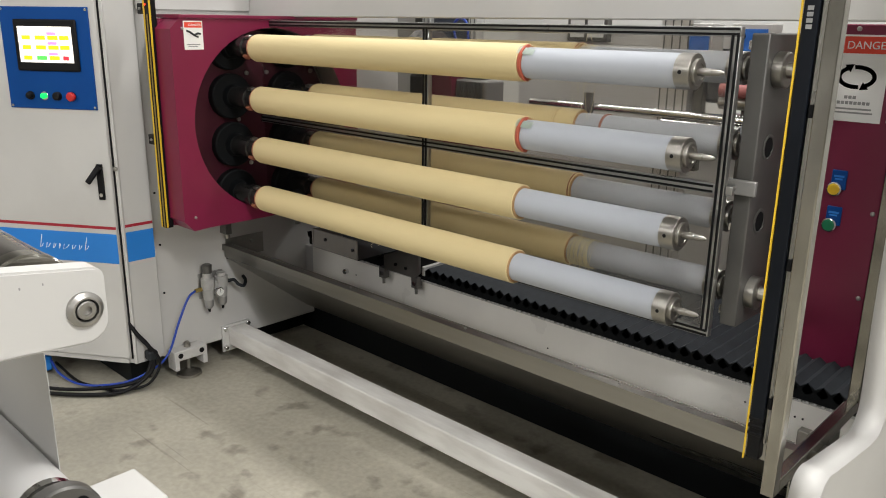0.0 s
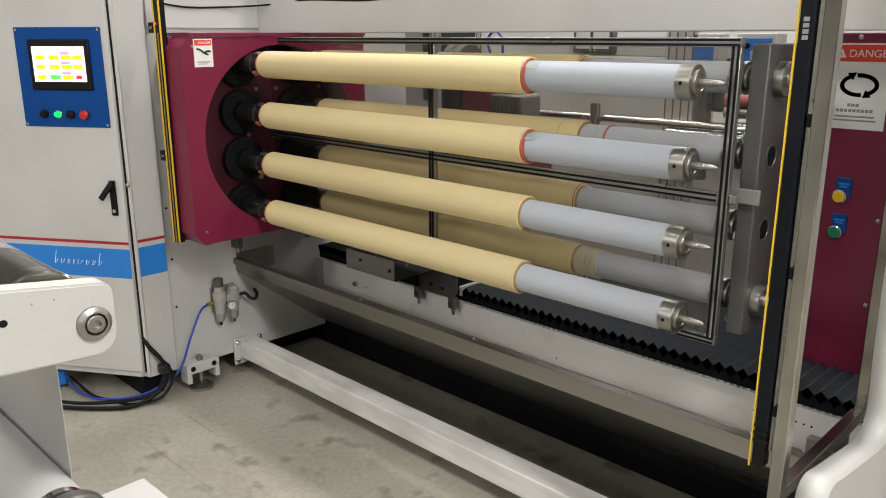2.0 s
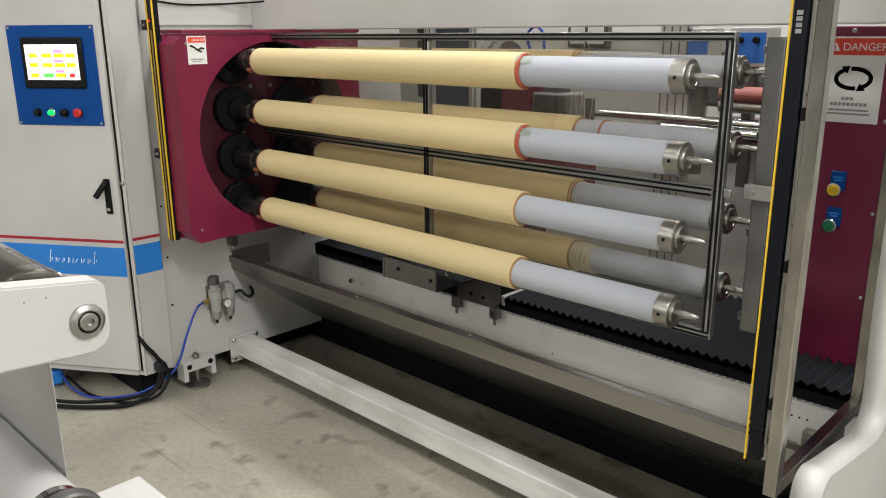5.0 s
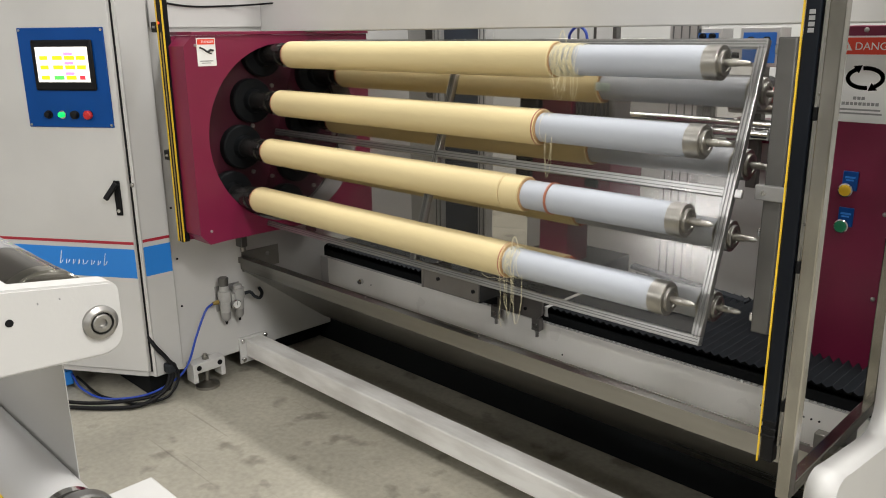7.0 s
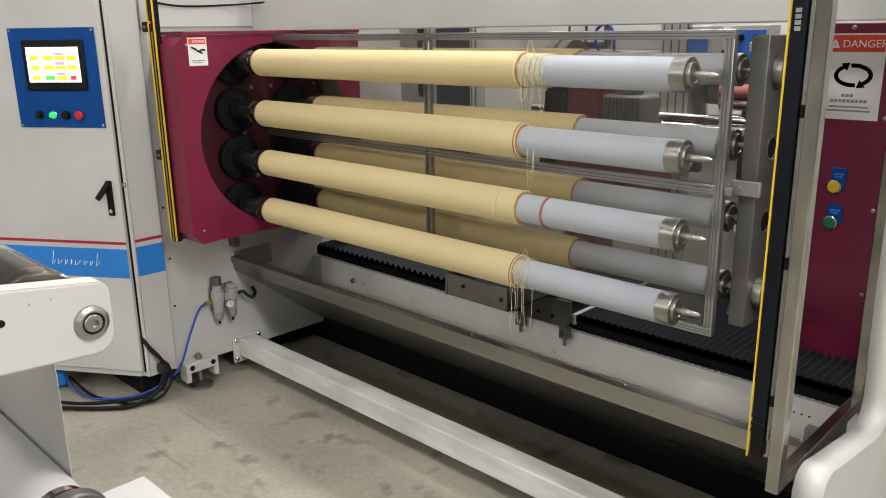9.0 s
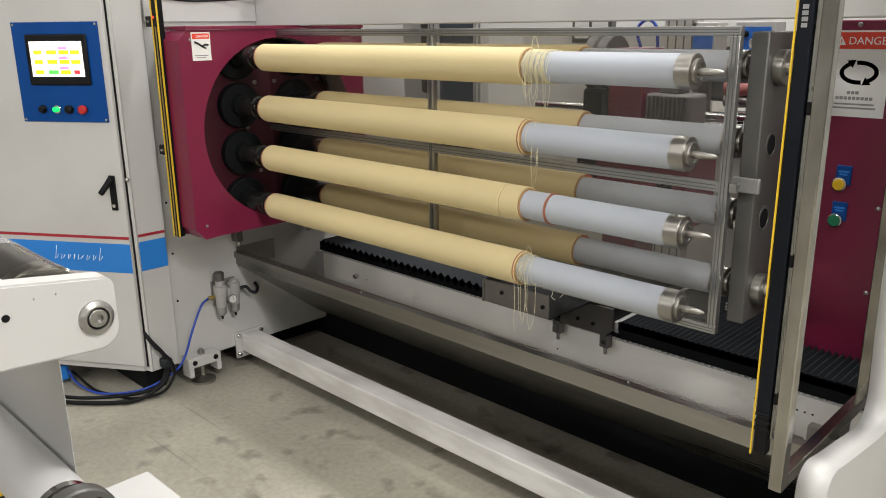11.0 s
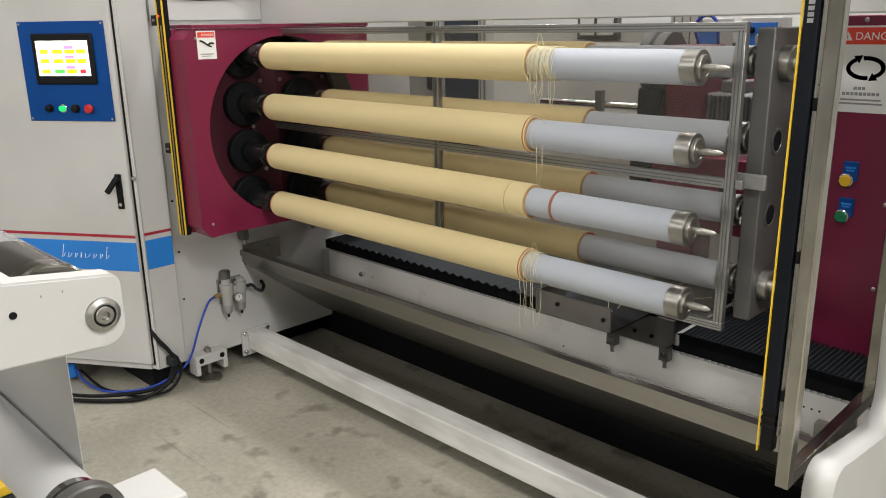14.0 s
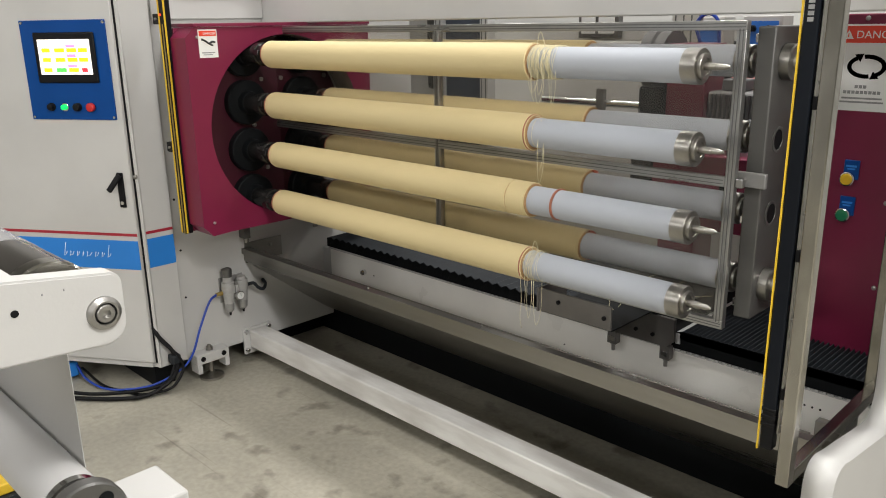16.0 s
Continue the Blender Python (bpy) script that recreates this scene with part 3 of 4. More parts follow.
                part("set_screw", L([(0.0433, 0.005), (0.0438, 0.005)], pose(1.850, 0, 0, 0, 0, -90) @ pose(0, 0, 0, 0, 0, 0), 10), "black", s)
                part("tip", L([(1.876, 0.0095), (1.909, 0.0092), (1.911, 0.0078), (1.930, 0.0074), (1.941, 0.003)], None, 16), "steel", s, "pointed steel tip")
                s.matrix_local = m
                first = s
            else:
                s = copy_thing(first, m)
    return t


def paper_rolls():
    rolls = []
    for row, sx in ((0, -1), (1, 1)):
        for i, z in enumerate(SPIN_Z):
            torn = row == 1
            t = thing("paper_roll", "roll of cream masking paper with loose threads at its end" if torn and i in (0, 3) else ("roll of cream masking paper with an orange end label" if not torn and i < 2 else "roll of cream masking paper wound on a white spindle sleeve"),
                      "paper roll", "paper rolls on the turret")
            m = Matrix.Translation((0, sx * ROW, z))
            end = (1.364, 1.368, 1.368, 1.357)[i] if not torn else (1.357, 1.292, 1.368, 1.364)[i]
            part("wrap", L([(0.040, 0.044), (0.040, 0.0505), (0.042, 0.0525), (end - 0.002, 0.0525), (end, 0.0505), (end, 0.044)], m, 48), "yellow_paper", t)
            part("core_edge", L([(end, 0.0497), (end + 0.003, 0.0492), (end + 0.003, 0.0432)], m, 40), "paper_edge", t, "brown cardboard core edge")
            part("core_edge", L([(0.027, 0.0432), (0.027, 0.0478), (0.040, 0.0482)], m, 40), "red_ring", t, "red core edge")
            if torn and i == 1:
                part("short_wrap", L([(end + 0.004, 0.044), (end + 0.004, 0.052), (end + 0.074, 0.052), (end + 0.075, 0.044)], m, 48), "yellow_paper", t)
                part("core_edge", L([(end + 0.075, 0.0495), (end + 0.078, 0.049), (end + 0.078, 0.0432)], m, 40), "paper_edge", t, "brown cardboard core edge")
                part("ring", L([(end + 0.165, 0.0432), (end + 0.165, 0.0465), (end + 0.171, 0.0465), (end + 0.171, 0.0432)], m, 40), "red_ring", t, "thin red ring")
            if torn and i in (0, 2):
                part("ring", L([(end - 0.006, 0.0445), (end - 0.006, 0.0535), (end - 0.002, 0.0535), (end - 0.002, 0.0445)], m, 40), "red_ring", t, "thin red ring")
            if not torn and i < 2:
                bm = bmesh.new()
                arc = [radians(95 + 170 * k / 24) for k in range(25)]
                rim = [[bm.verts.new(m @ Vector((x, q * math.cos(v), q * math.sin(v)))) for x, q in ((end + 0.0035, 0.0437), (end + 0.0035, 0.0512), (end + 0.011, 0.0510), (end + 0.012, 0.0437))] for v in arc]
                for p, q in zip(rim, rim[1:]):
                    for k in range(4):
                        bm.faces.new((p[k], q[k], q[(k + 1) % 4], p[(k + 1) % 4]))
                bm.faces.new(rim[0])
                bm.faces.new(list(reversed(rim[-1])))
                bmesh.ops.recalc_face_normals(bm, faces=bm.faces[:])
                part("end_label", bm, "orange", t, "torn orange paper label round the rim")
            if not torn and i != 2:
                bm = bmesh.new()
                ang = (0.55, 0.55, 0, 2.6)[i]
                for k in range(6):
                    a0 = math.pi - ang - 0.09 * k
                    for x0, x1, r in ((end - 0.005, end + 0.045, 0.0),):
                        q = []
                        for aa in (a0, a0 - 0.09):
                            q.append((x0, 0.0530 * math.cos(aa), 0.0530 * math.sin(aa)))
                            q.append((end + 0.012, 0.0475 * math.cos(aa), 0.0475 * math.sin(aa)))
                            q.append((x1, 0.0432 * math.cos(aa), 0.0432 * math.sin(aa)))
                        v = [bm.verts.new(m @ Vector(p)) for p in q]
                        bm.faces.new((v[0], v[1], v[4], v[3]))
                        bm.faces.new((v[1], v[2], v[5], v[4]))
                bmesh.ops.solidify(bm, geom=bm.faces[:], thickness=0.0006)
                part("tape", bm, "green_tape", t, "strip of pale green masking tape")
            rolls.append(t)
    return rolls


def loose_threads():
    """Threads that hang from the cut ends of the torn rolls; each bundle stays upright while its spindle goes round."""
    out = []
    rnd = random.Random(5)
    for i, n, wraps, drop in ((3, 8, 110, 0.105), (0, 5, 22, 0.18), (2, 2, 2, 0.13)):
        end = (1.357, 1.292, 1.368, 1.364)[i]
        t = thing("loose_threads", "tangle of loose cream threads hanging from a cut paper roll", "threads", "loose threads on the rolls")
        for k in range(wraps):
            bm = bmesh.new()
            x, a0, a1 = end + rnd.uniform(0.004, 0.05) * (1.6 if i == 3 else 0.8), rnd.uniform(0, 6.28), rnd.uniform(2.0, 5.5)
            dx = rnd.uniform(-0.03, 0.03)
            pts = [(x + dx * s / 14, (0.0445 + 0.003 * rnd.random()) * math.cos(a0 + a1 * s / 14), (0.0445 + 0.003 * rnd.random()) * math.sin(a0 + a1 * s / 14)) for s in range(15)]
            tube(bm, pts, 0.0006, 4)
            part("thread", bm, "thread", t)
        for k in range(n):
            bm = bmesh.new()
            x = end + rnd.uniform(0.0, 0.10 if i == 3 else 0.05)
            y = -rnd.uniform(0.03, 0.052)
            d = drop * rnd.uniform(0.35, 1.0)
            w = rnd.uniform(0.008, 0.035)
            lo = -0.02 - d
            if rnd.random() < 0.6:
                c = [(x, y * 0.5, 0.042), (x + 0.004, y, 0.0), (x + w * 0.2, y - 0.004, lo * 0.6), (x + w * 0.5, y - 0.003, lo), (x + w, y, lo * 0.7), (x + w * 1.1, y, -0.02)]
            else:
                c = [(x, y * 0.5, 0.042), (x - 0.004, y, 0.0), (x + 0.005, y - 0.006, lo * 0.5), (x - 0.006 + w * 0.3, y - 0.002, lo * 0.8), (x + w * 0.3, y, lo)]
            tube(bm, spline(c, 6), 0.0006, 5)
            part("thread", bm, "thread", t)
        bm = bmesh.new()
        tube(bm, spline([(end + 0.02, -0.02, 0.04), (end + 0.028, -0.022, 0.075), (end + 0.036, -0.02, 0.078), (end + 0.05, -0.02, 0.04)], 6), 0.001, 5)
        if i != 2:
            part("thread", bm, "thread", t)
        else:
            bm.free()
        out.append((t, ROW, SPIN_Z[i]))
    return out


def tail_arm():
    t = thing("tail_support", "grey steel tail support plate with bearing seats for the spindle tips", "machine arm")
    part("plate", B(1.883, 1.930, 0.200, 0.42, 0.77, 1.548, 0.004), "grey", t)
    for z in (SPIN_Z[0], SPIN_Z[3]):
        part("collar", L([(1.931, 0.046), (1.955, 0.046), (1.958, 0.042), (1.958, 0.02), (1.985, 0.018), (1.988, 0.014)], Matrix.Translation((0, AX + ROW, AZ + z)), 28), "steel", t)
    for z in (SPIN_Z[1], SPIN_Z[2]):
        h = part("bushing", L([(1.9302, 0.035), (1.932, 0.035), (1.933, 0.033), (1.933, 0.028), (1.931, 0.027)], Matrix.Translation((0, AX + ROW, AZ + z)), 28), "grey", t, "steel rim of a through hole")
        part("hole", L([(1.9302, 0.027), (1.9312, 0.027)], Matrix.Translation((0, AX + ROW, AZ + z)), 24), "skirt", h, "dark through hole")
    for z in (-0.22, 0.22):
        part("knob", L([(1.931, 0.008), (1.945, 0.008), (1.946, 0.016), (1.958, 0.016), (1.962, 0.01)], Matrix.Translation((0, 0.375, AZ + z + 0.05)), 16), "black", t, "black clamping knob")
    part("bracket", B(1.866, 1.945, 0.184, 0.199, AZ - 0.020, AZ + 0.020, 0.003), "greyalu", t, "light grey centre bracket")
    cap_screw(t, Matrix.Translation((1.89, 0.184, AZ)) @ FACE_F, 0.006)
    for z in (-0.36, -0.12, 0.14, 0.36):
        part("sensor", B(1.862, 1.882, 0.235, 0.262, AZ + z - 0.012, AZ + z + 0.012, 0.003), "chrome", t)
    return t


# ---- bed, tray, beams ----
def bed():
    t = thing("carriage_bed", "white steel carriage bed under the spindles", "machine bed")
    part("body", B(-0.32, 2.22, 0.485, 1.08, 0.325, 0.502, 0.004), "bed_white", t)
    part("end_block", B(-0.399, -0.321, 0.50, 1.05, 0.286, 0.475, 0.003), "white", t)
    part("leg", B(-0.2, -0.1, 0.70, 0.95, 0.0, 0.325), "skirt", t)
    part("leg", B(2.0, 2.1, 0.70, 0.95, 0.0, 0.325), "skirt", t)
    # black box put in for the deep shade beneath the bed
    part("skirt", B(-0.56, 2.27, 0.545, 0.66, 0.0, 0.285), "skirt", t, "black box standing in for the dark under the bed")
    part("under_cover", B(-0.309, 2.236, 0.487, 1.073, 0.5025, 0.5215), "skirt", t, "black cover strip")
    part("side_cover", B(-0.309, 2.236, 0.4605, 0.4845, 0.5035, 0.5455), "skirt", t, "black side cover strip")
    # fixed white teeth added to imitate the zigzag hem of the bellows
    bm = bmesh.new()
    for k in range(113):
        x = -0.30 + 0.0224 * k
        box(bm, x, x + 0.0185, 0.4615, 0.4845, 0.4935, 0.499)
        box(bm, x + 0.010, x + 0.0185, 0.4615, 0.4665, 0.499, 0.503)
    part("scallop_teeth", bm, "white", t, "white teeth imitating the zigzag lower edge of the bellows")["kind"] = "stuff"
    for x, z in ((1.135, 0.376), (1.90, 0.426), (2.03, 0.432), (2.053, 0.432), (2.076, 0.432), (0.015, 0.41)):
        part("screw_hole", L([(0.0, 0.0032), (0.002, 0.0032)], Matrix.Translation((x, 0.485, z)) @ FACE_F, 10), "black", t)
    part("nozzle", L([(0.0, 0.013), (0.015, 0.013), (0.022, 0.009)], Matrix.Translation((-0.052, 0.485, 0.415)) @ FACE_F, 14), "chrome", t)
    part("latch", B(2.076, 2.11, 0.45, 0.484, 0.36, 0.41, 0.003), "steel", t, "small steel latch")
    return t


def tray():
    t = thing("drip_tray", "long folded stainless-steel tray under the spindles", "tray")
    bm = bmesh.new()
    prof = [(0.030, 0.565), (0.030, 0.538), (0.040, 0.534), (0.040, 0.504), (0.050, 0.497), (0.50, 0.150), (0.503, 0.156), (0.055, 0.504), (0.045, 0.510), (0.045, 0.559), (0.066, 0.559), (0.066, 0.565)]
    a = [bm.verts.new((-0.399, y, z)) for y, z in prof]
    b = [bm.verts.new((2.20, y, z)) for y, z in prof]
    n = len(prof)
    for k in range(n):
        bm.faces.new((a[k], a[(k + 1) % n], b[(k + 1) % n], b[k]))
    bm.faces.new(a)
    bm.faces.new(b)
    bmesh.ops.recalc_face_normals(bm, faces=bm.faces[:])
    part("sheet", bm, "tray", t)
    ep = part("end_plate", B(-0.3985, -0.394, 0.046, 0.25, 0.49, 0.588, 0.001), "tray", t, "folded end plate of the tray")
    bolt(ep, Matrix.Translation((-0.394, 0.185, 0.555)), 0.009)
    part("end_plate", B(2.20, 2.204, 0.03, 0.40, 0.235, 0.565), "tray", t)
    part("hem", L([(-0.39, 0.003), (2.19, 0.003)], Matrix.Translation((0, 0.066, 0.566)), 8), "tray", t, "rolled hem of the lip")
    for x in (0.5, 1.1, 1.7):
        bolt(t, Matrix.Translation((x, 0.05, 0.566)) @ pose(0, 0, 0, 0, -90, 0), 0.005)
    return t


def floor_beam():
    t = thing("floor_beam", "scuffed white square steel tube tying the machine ends near the floor", "beam")
    part("tube", B(-0.385, 3.2, 0.026, 0.115, 0.072, 0.160, 0.006), "beam_paint", t)
    fl = part("flange", B(-0.399, -0.386, -0.005, 0.145, 0.04, 0.17, 0.003), "white", t)
    for y, z in ((0.008, 0.062), (0.008, 0.155), (0.132, 0.155)):
        part("bolt", L([(-0.386, 0.011), (-0.374, 0.011), (-0.372, 0.008)], Matrix.Translation((0, y, z)), 6), "chrome", fl)
    return t


def guard():
    t = thing("guard_frame", "stainless-steel square-tube guard frame", "guard frame")
    part("post", B(2.243, 2.272, -0.287, -0.256, 0.610, 2.3, 0.003), "stainless", t)
    part("post", B(2.243, 2.272, 0.258, 0.288, 0.610, 2.3, 0.003), "stainless", t)
    part("rail", B(2.2435, 2.2715, -0.256, 0.258, 0.6105, 0.640, 0.003), "stainless", t)
    part("hinge", B(2.273, 2.284, 0.278, 0.293, 0.70, 0.79, 0.002), "steel", t)
    part("foot_plate", B(2.246, 2.300, -0.02, 0.03, 0.582, 0.610, 0.003), "steel", t)
    for z in (0.74, 0.98, 1.2, 1.45):
        bolt(t, Matrix.Translation((2.2428, -0.272, z)) @ pose(0, 0, 0, 0, 0, 180), 0.004)
    return t


def left_curtain():
    t = thing("light_curtain", "black and yellow safety light curtain on the cabinet edge", "light curtain", "safety light curtains", m=Matrix.Translation((-0.203, -0.322, 0)))
    part("housing", B(-0.02, 0.016, -0.018, 0.014, 0.745, 1.74, 0.003), "black", t)
    part("stripe", B(-0.020, -0.011, -0.0205, -0.0185, 0.748, 1.74), "yellow", t, "yellow edge stripe")
    part("stripe", B(0.0165, 0.0185, -0.016, -0.009, 0.748, 1.74), "yellow", t, "yellow edge stripe")
    part("stripe", B(0.004, 0.010, -0.0205, -0.0185, 0.748, 1.58), "brass", t, "dull yellow inner stripe")
    part("status_lamp", L([(0.0, 0.004), (0.003, 0.004)], Matrix.Translation((-0.002, -0.019, 1.615)) @ FACE_F, 10), "led_red", t, "lit red status lamp")
    for z in (1.60, 1.098):
        b = part("bracket", B(-0.085, -0.021, -0.012, 0.012, z - 0.02, z + 0.02, 0.003), "black", t, "black clamp bracket")
        cap_screw(b, Matrix.Translation((-0.055, -0.012, z)) @ FACE_F, 0.005)
    return t


def right_curtain():
    t = thing("light_curtain", "tall black light curtain with a yellow edge beside the guard post", "light curtain", "safety light curtains", m=Matrix.Translation((2.1955, -0.284, 0)))
    part("housing", B(0.004, 0.034, 0.0, 0.03, 0.77, 2.2, 0.004), "navy", t)
    e = part("end_cap", B(0.005, 0.033, 0.001, 0.029, 0.680, 0.77, 0.004), "black", t, "ribbed black end cap")
    for k in range(3):
        part("rib", B(0.004, 0.0345, -0.001, 0.03, 0.735 + 0.017 * k, 0.743 + 0.017 * k, 0.002), "black", e)
    part("stripe", B(0.0008, 0.0038, -0.002, 0.003, 0.677, 2.2), "yellow", t, "yellow edge stripe")
    part("mount", B(0.036, 0.040, 0.01, 0.026, 0.72, 2.2), "steel", t, "steel mounting rail")
    for z in (0.80, 1.10, 1.40):
        part("clip", B(0.0342, 0.044, 0.008, 0.028, z, z + 0.025, 0.002), "black", t)
    bm = bmesh.new()
    for k in range(4):
        box(bm, 0.013, 0.024, -0.0012, -0.0004, 1.560 + 0.011 * k, 1.568 + 0.011 * k)
    part("brand_mark", bm, "ink_grey", t, "pale grey brand mark")
    return t


def right_panel():
    t = thing("drive_cover", "maroon sheet-metal drive cover with a danger sign and push buttons", "machine cover", m=Matrix.Translation((0.0185, -0.017, 0)))
    part("body", B(1.90, 2.12, 0.70, 1.2, 0.53, 1.575, 0.004), "maroon", t)
    part("trim", B(2.1205, 2.126, 0.695, 0.72, 0.525, 1.575), "alu", t, "thin bright edge trim")
    for x, z in ((1.999, 0.541), (2.104, 0.543), (2.103, 0.779), (2.104, 1.04), (2.104, 1.31), (1.992, 1.562)):
        bolt(t, Matrix.Translation((x, 0.70, z)) @ FACE_F, 0.007)
    y = 0.6985
    s = part("danger_sign", B(1.921, 2.083, y - 0.001, y, 1.301, 1.546), "label", t, "white danger sign with a red header")
    part("header", B(1.924, 2.080, y - 0.0018, y - 0.0011, 1.494, 1.541), "label_red", s, "red header")
    words("header_word", "DANGER", 0.030, "label", Matrix.Translation((1.966, y - 0.0022, 1.507)), s)
    bm = prism(bmesh.new(), [(1.932, 1.505), (1.960, 1.505), (1.946, 1.530)], 0, 0.0008, pose(0, y - 0.0021, 0, 90))
    part("triangle", bm, "label", s)
    part("mark", B(1.9448, 1.9472, y - 0.0044, y - 0.0037, 1.510, 1.521), "label_red", s)
    bm = bmesh.new()
    cx, cz, ra, rb = 2.004, 1.428, 0.047, 0.028
    for a0, a1 in ((100, -55), (280, 125)):
        ring = []
        for k in range(15):
            a = radians(a0 + (a1 - a0) * k / 14)
            c, q = math.cos(a), math.sin(a)
            ring.append((bm.verts.new((cx + (ra + 0.006) * c, y - 0.0016, cz + (rb + 0.006) * q)), bm.verts.new((cx + (ra - 0.006) * c, y - 0.0016, cz + (rb - 0.006) * q))))
        for p, q in zip(ring, ring[1:]):
            bm.faces.new((p[0], q[0], q[1], p[1]))
        a = radians(a1)
        tx, tz = (1, -1) if a0 == 100 else (-1, 1)
        ex, ez = cx + ra * math.cos(a), cz + rb * math.sin(a)
        dx, dz = (-0.75, -0.6) if a0 == 100 else (0.75, 0.6)
        bm.faces.new([bm.verts.new(p) for p in ((ex + dx * 0.022, y - 0.0016, ez + dz * 0.022), (ex - dz * 0.014, y - 0.0016, ez + dx * 0.014), (ex + dz * 0.014, y - 0.0016, ez - dx * 0.014))])
    bmesh.ops.solidify(bm, geom=bm.faces[:], thickness=0.0003)
    part("turning_symbol", bm, "ink", s, "two black turning arrows")
    for x0, x1, z, h in ((1.978, 2.022, 1.366, 0.009), (1.948, 2.052, 1.350, 0.009)):
        for k in range(int((x1 - x0) / 0.0115)):
            part("text_bar", B(x0 + 0.0115 * k, x0 + 0.0115 * k + 0.009, y - 0.0016, y - 0.0011, z, z + h), "ink_grey", s)
    for x0, x1, z in ((1.945, 2.055, 1.335), (1.94, 2.06, 1.324)):
        part("text_bar", B(x0, x1, y - 0.0016, y - 0.0011, z, z + 0.005), "ink_grey", s)
    for z, mat, nm in ((1.101, "amber", "yellow push button"), (0.991, "green", "green push button")):
        pl = part("button_plate", B(1.978, 2.021, 0.692, 0.699, z - 0.002, z + 0.056, 0.002), "blue", t, "blue legend plate")
        part("legend_bar", B(1.985, 2.014, 0.6912, 0.6918, z + 0.035, z + 0.041), "stripe_blue", pl)
        part("legend_bar", B(1.988, 2.010, 0.6912, 0.6918, z + 0.027, z + 0.032), "stripe_blue", pl)
        r = part("button_ring", L([(0.0, 0.021), (0.012, 0.021), (0.014, 0.018)], Matrix.Translation((1.993, 0.692, z)) @ FACE_F, 28), "chrome", t)
        part("button", L([(0.014, 0.017), (0.016, 0.017), (0.017, 0.012)], Matrix.Translation((1.993, 0.692, z)) @ FACE_F, 28), mat, r, nm)
    return t


def right_frame():
    t = thing("right_end_frame", "white steel end frame plate with a rounded notch", "machine frame", m=Matrix.Translation((0.028, 0, 0)))
    soft = spline([(-0.30, 0.60, 0), (-0.298, 0.648, 0), (-0.280, 0.680, 0), (-0.245, 0.690, 0), (-0.20, 0.682, 0), (-0.05, 0.659, 0), (0.05, 0.645, 0), (0.095, 0.648, 0), (0.122, 0.672, 0), (0.13, 0.72, 0), (0.118, 0.85, 0), (0.11, 1.0, 0)], 5)
    raw = [(-0.30, 0.08)] + [(p.x, p.y) for p in soft] + [(0.11, 2.4), (1.3, 2.4), (1.3, 0.08)]
    bm = bmesh.new()
    a = [bm.verts.new((2.275, y, z)) for y, z in raw]
    b = [bm.verts.new((2.335, y, z)) for y, z in raw]
    n = len(raw)
    for k in range(n):
        bm.faces.new((a[k], b[k], b[(k + 1) % n], a[(k + 1) % n])).smooth = True
    f1 = bm.faces.new(list(reversed(a)))
    f2 = bm.faces.new(b)
    bmesh.ops.recalc_face_normals(bm, faces=bm.faces[:])
    bmesh.ops.bevel(bm, geom=list({e for f in (f1, f2) for e in f.edges}), offset=0.003, segments=2, affect="EDGES")
    for f in bm.faces:
        f.smooth = len(f.verts) <= 4
    part("plate", bm, "white", t)
    part("foot", B(2.28, 2.33, -0.2, 1.2, 0.0, 0.079), "grey", t)
    for y, z in ((0.2, 0.86), (0.25, 0.98), (0.17, 1.09)):
        part("screw_hole", L([(2.335, 0.005), (2.3365, 0.005)], Matrix.Translation((0, y, z)), 10), "black", t)
    return t


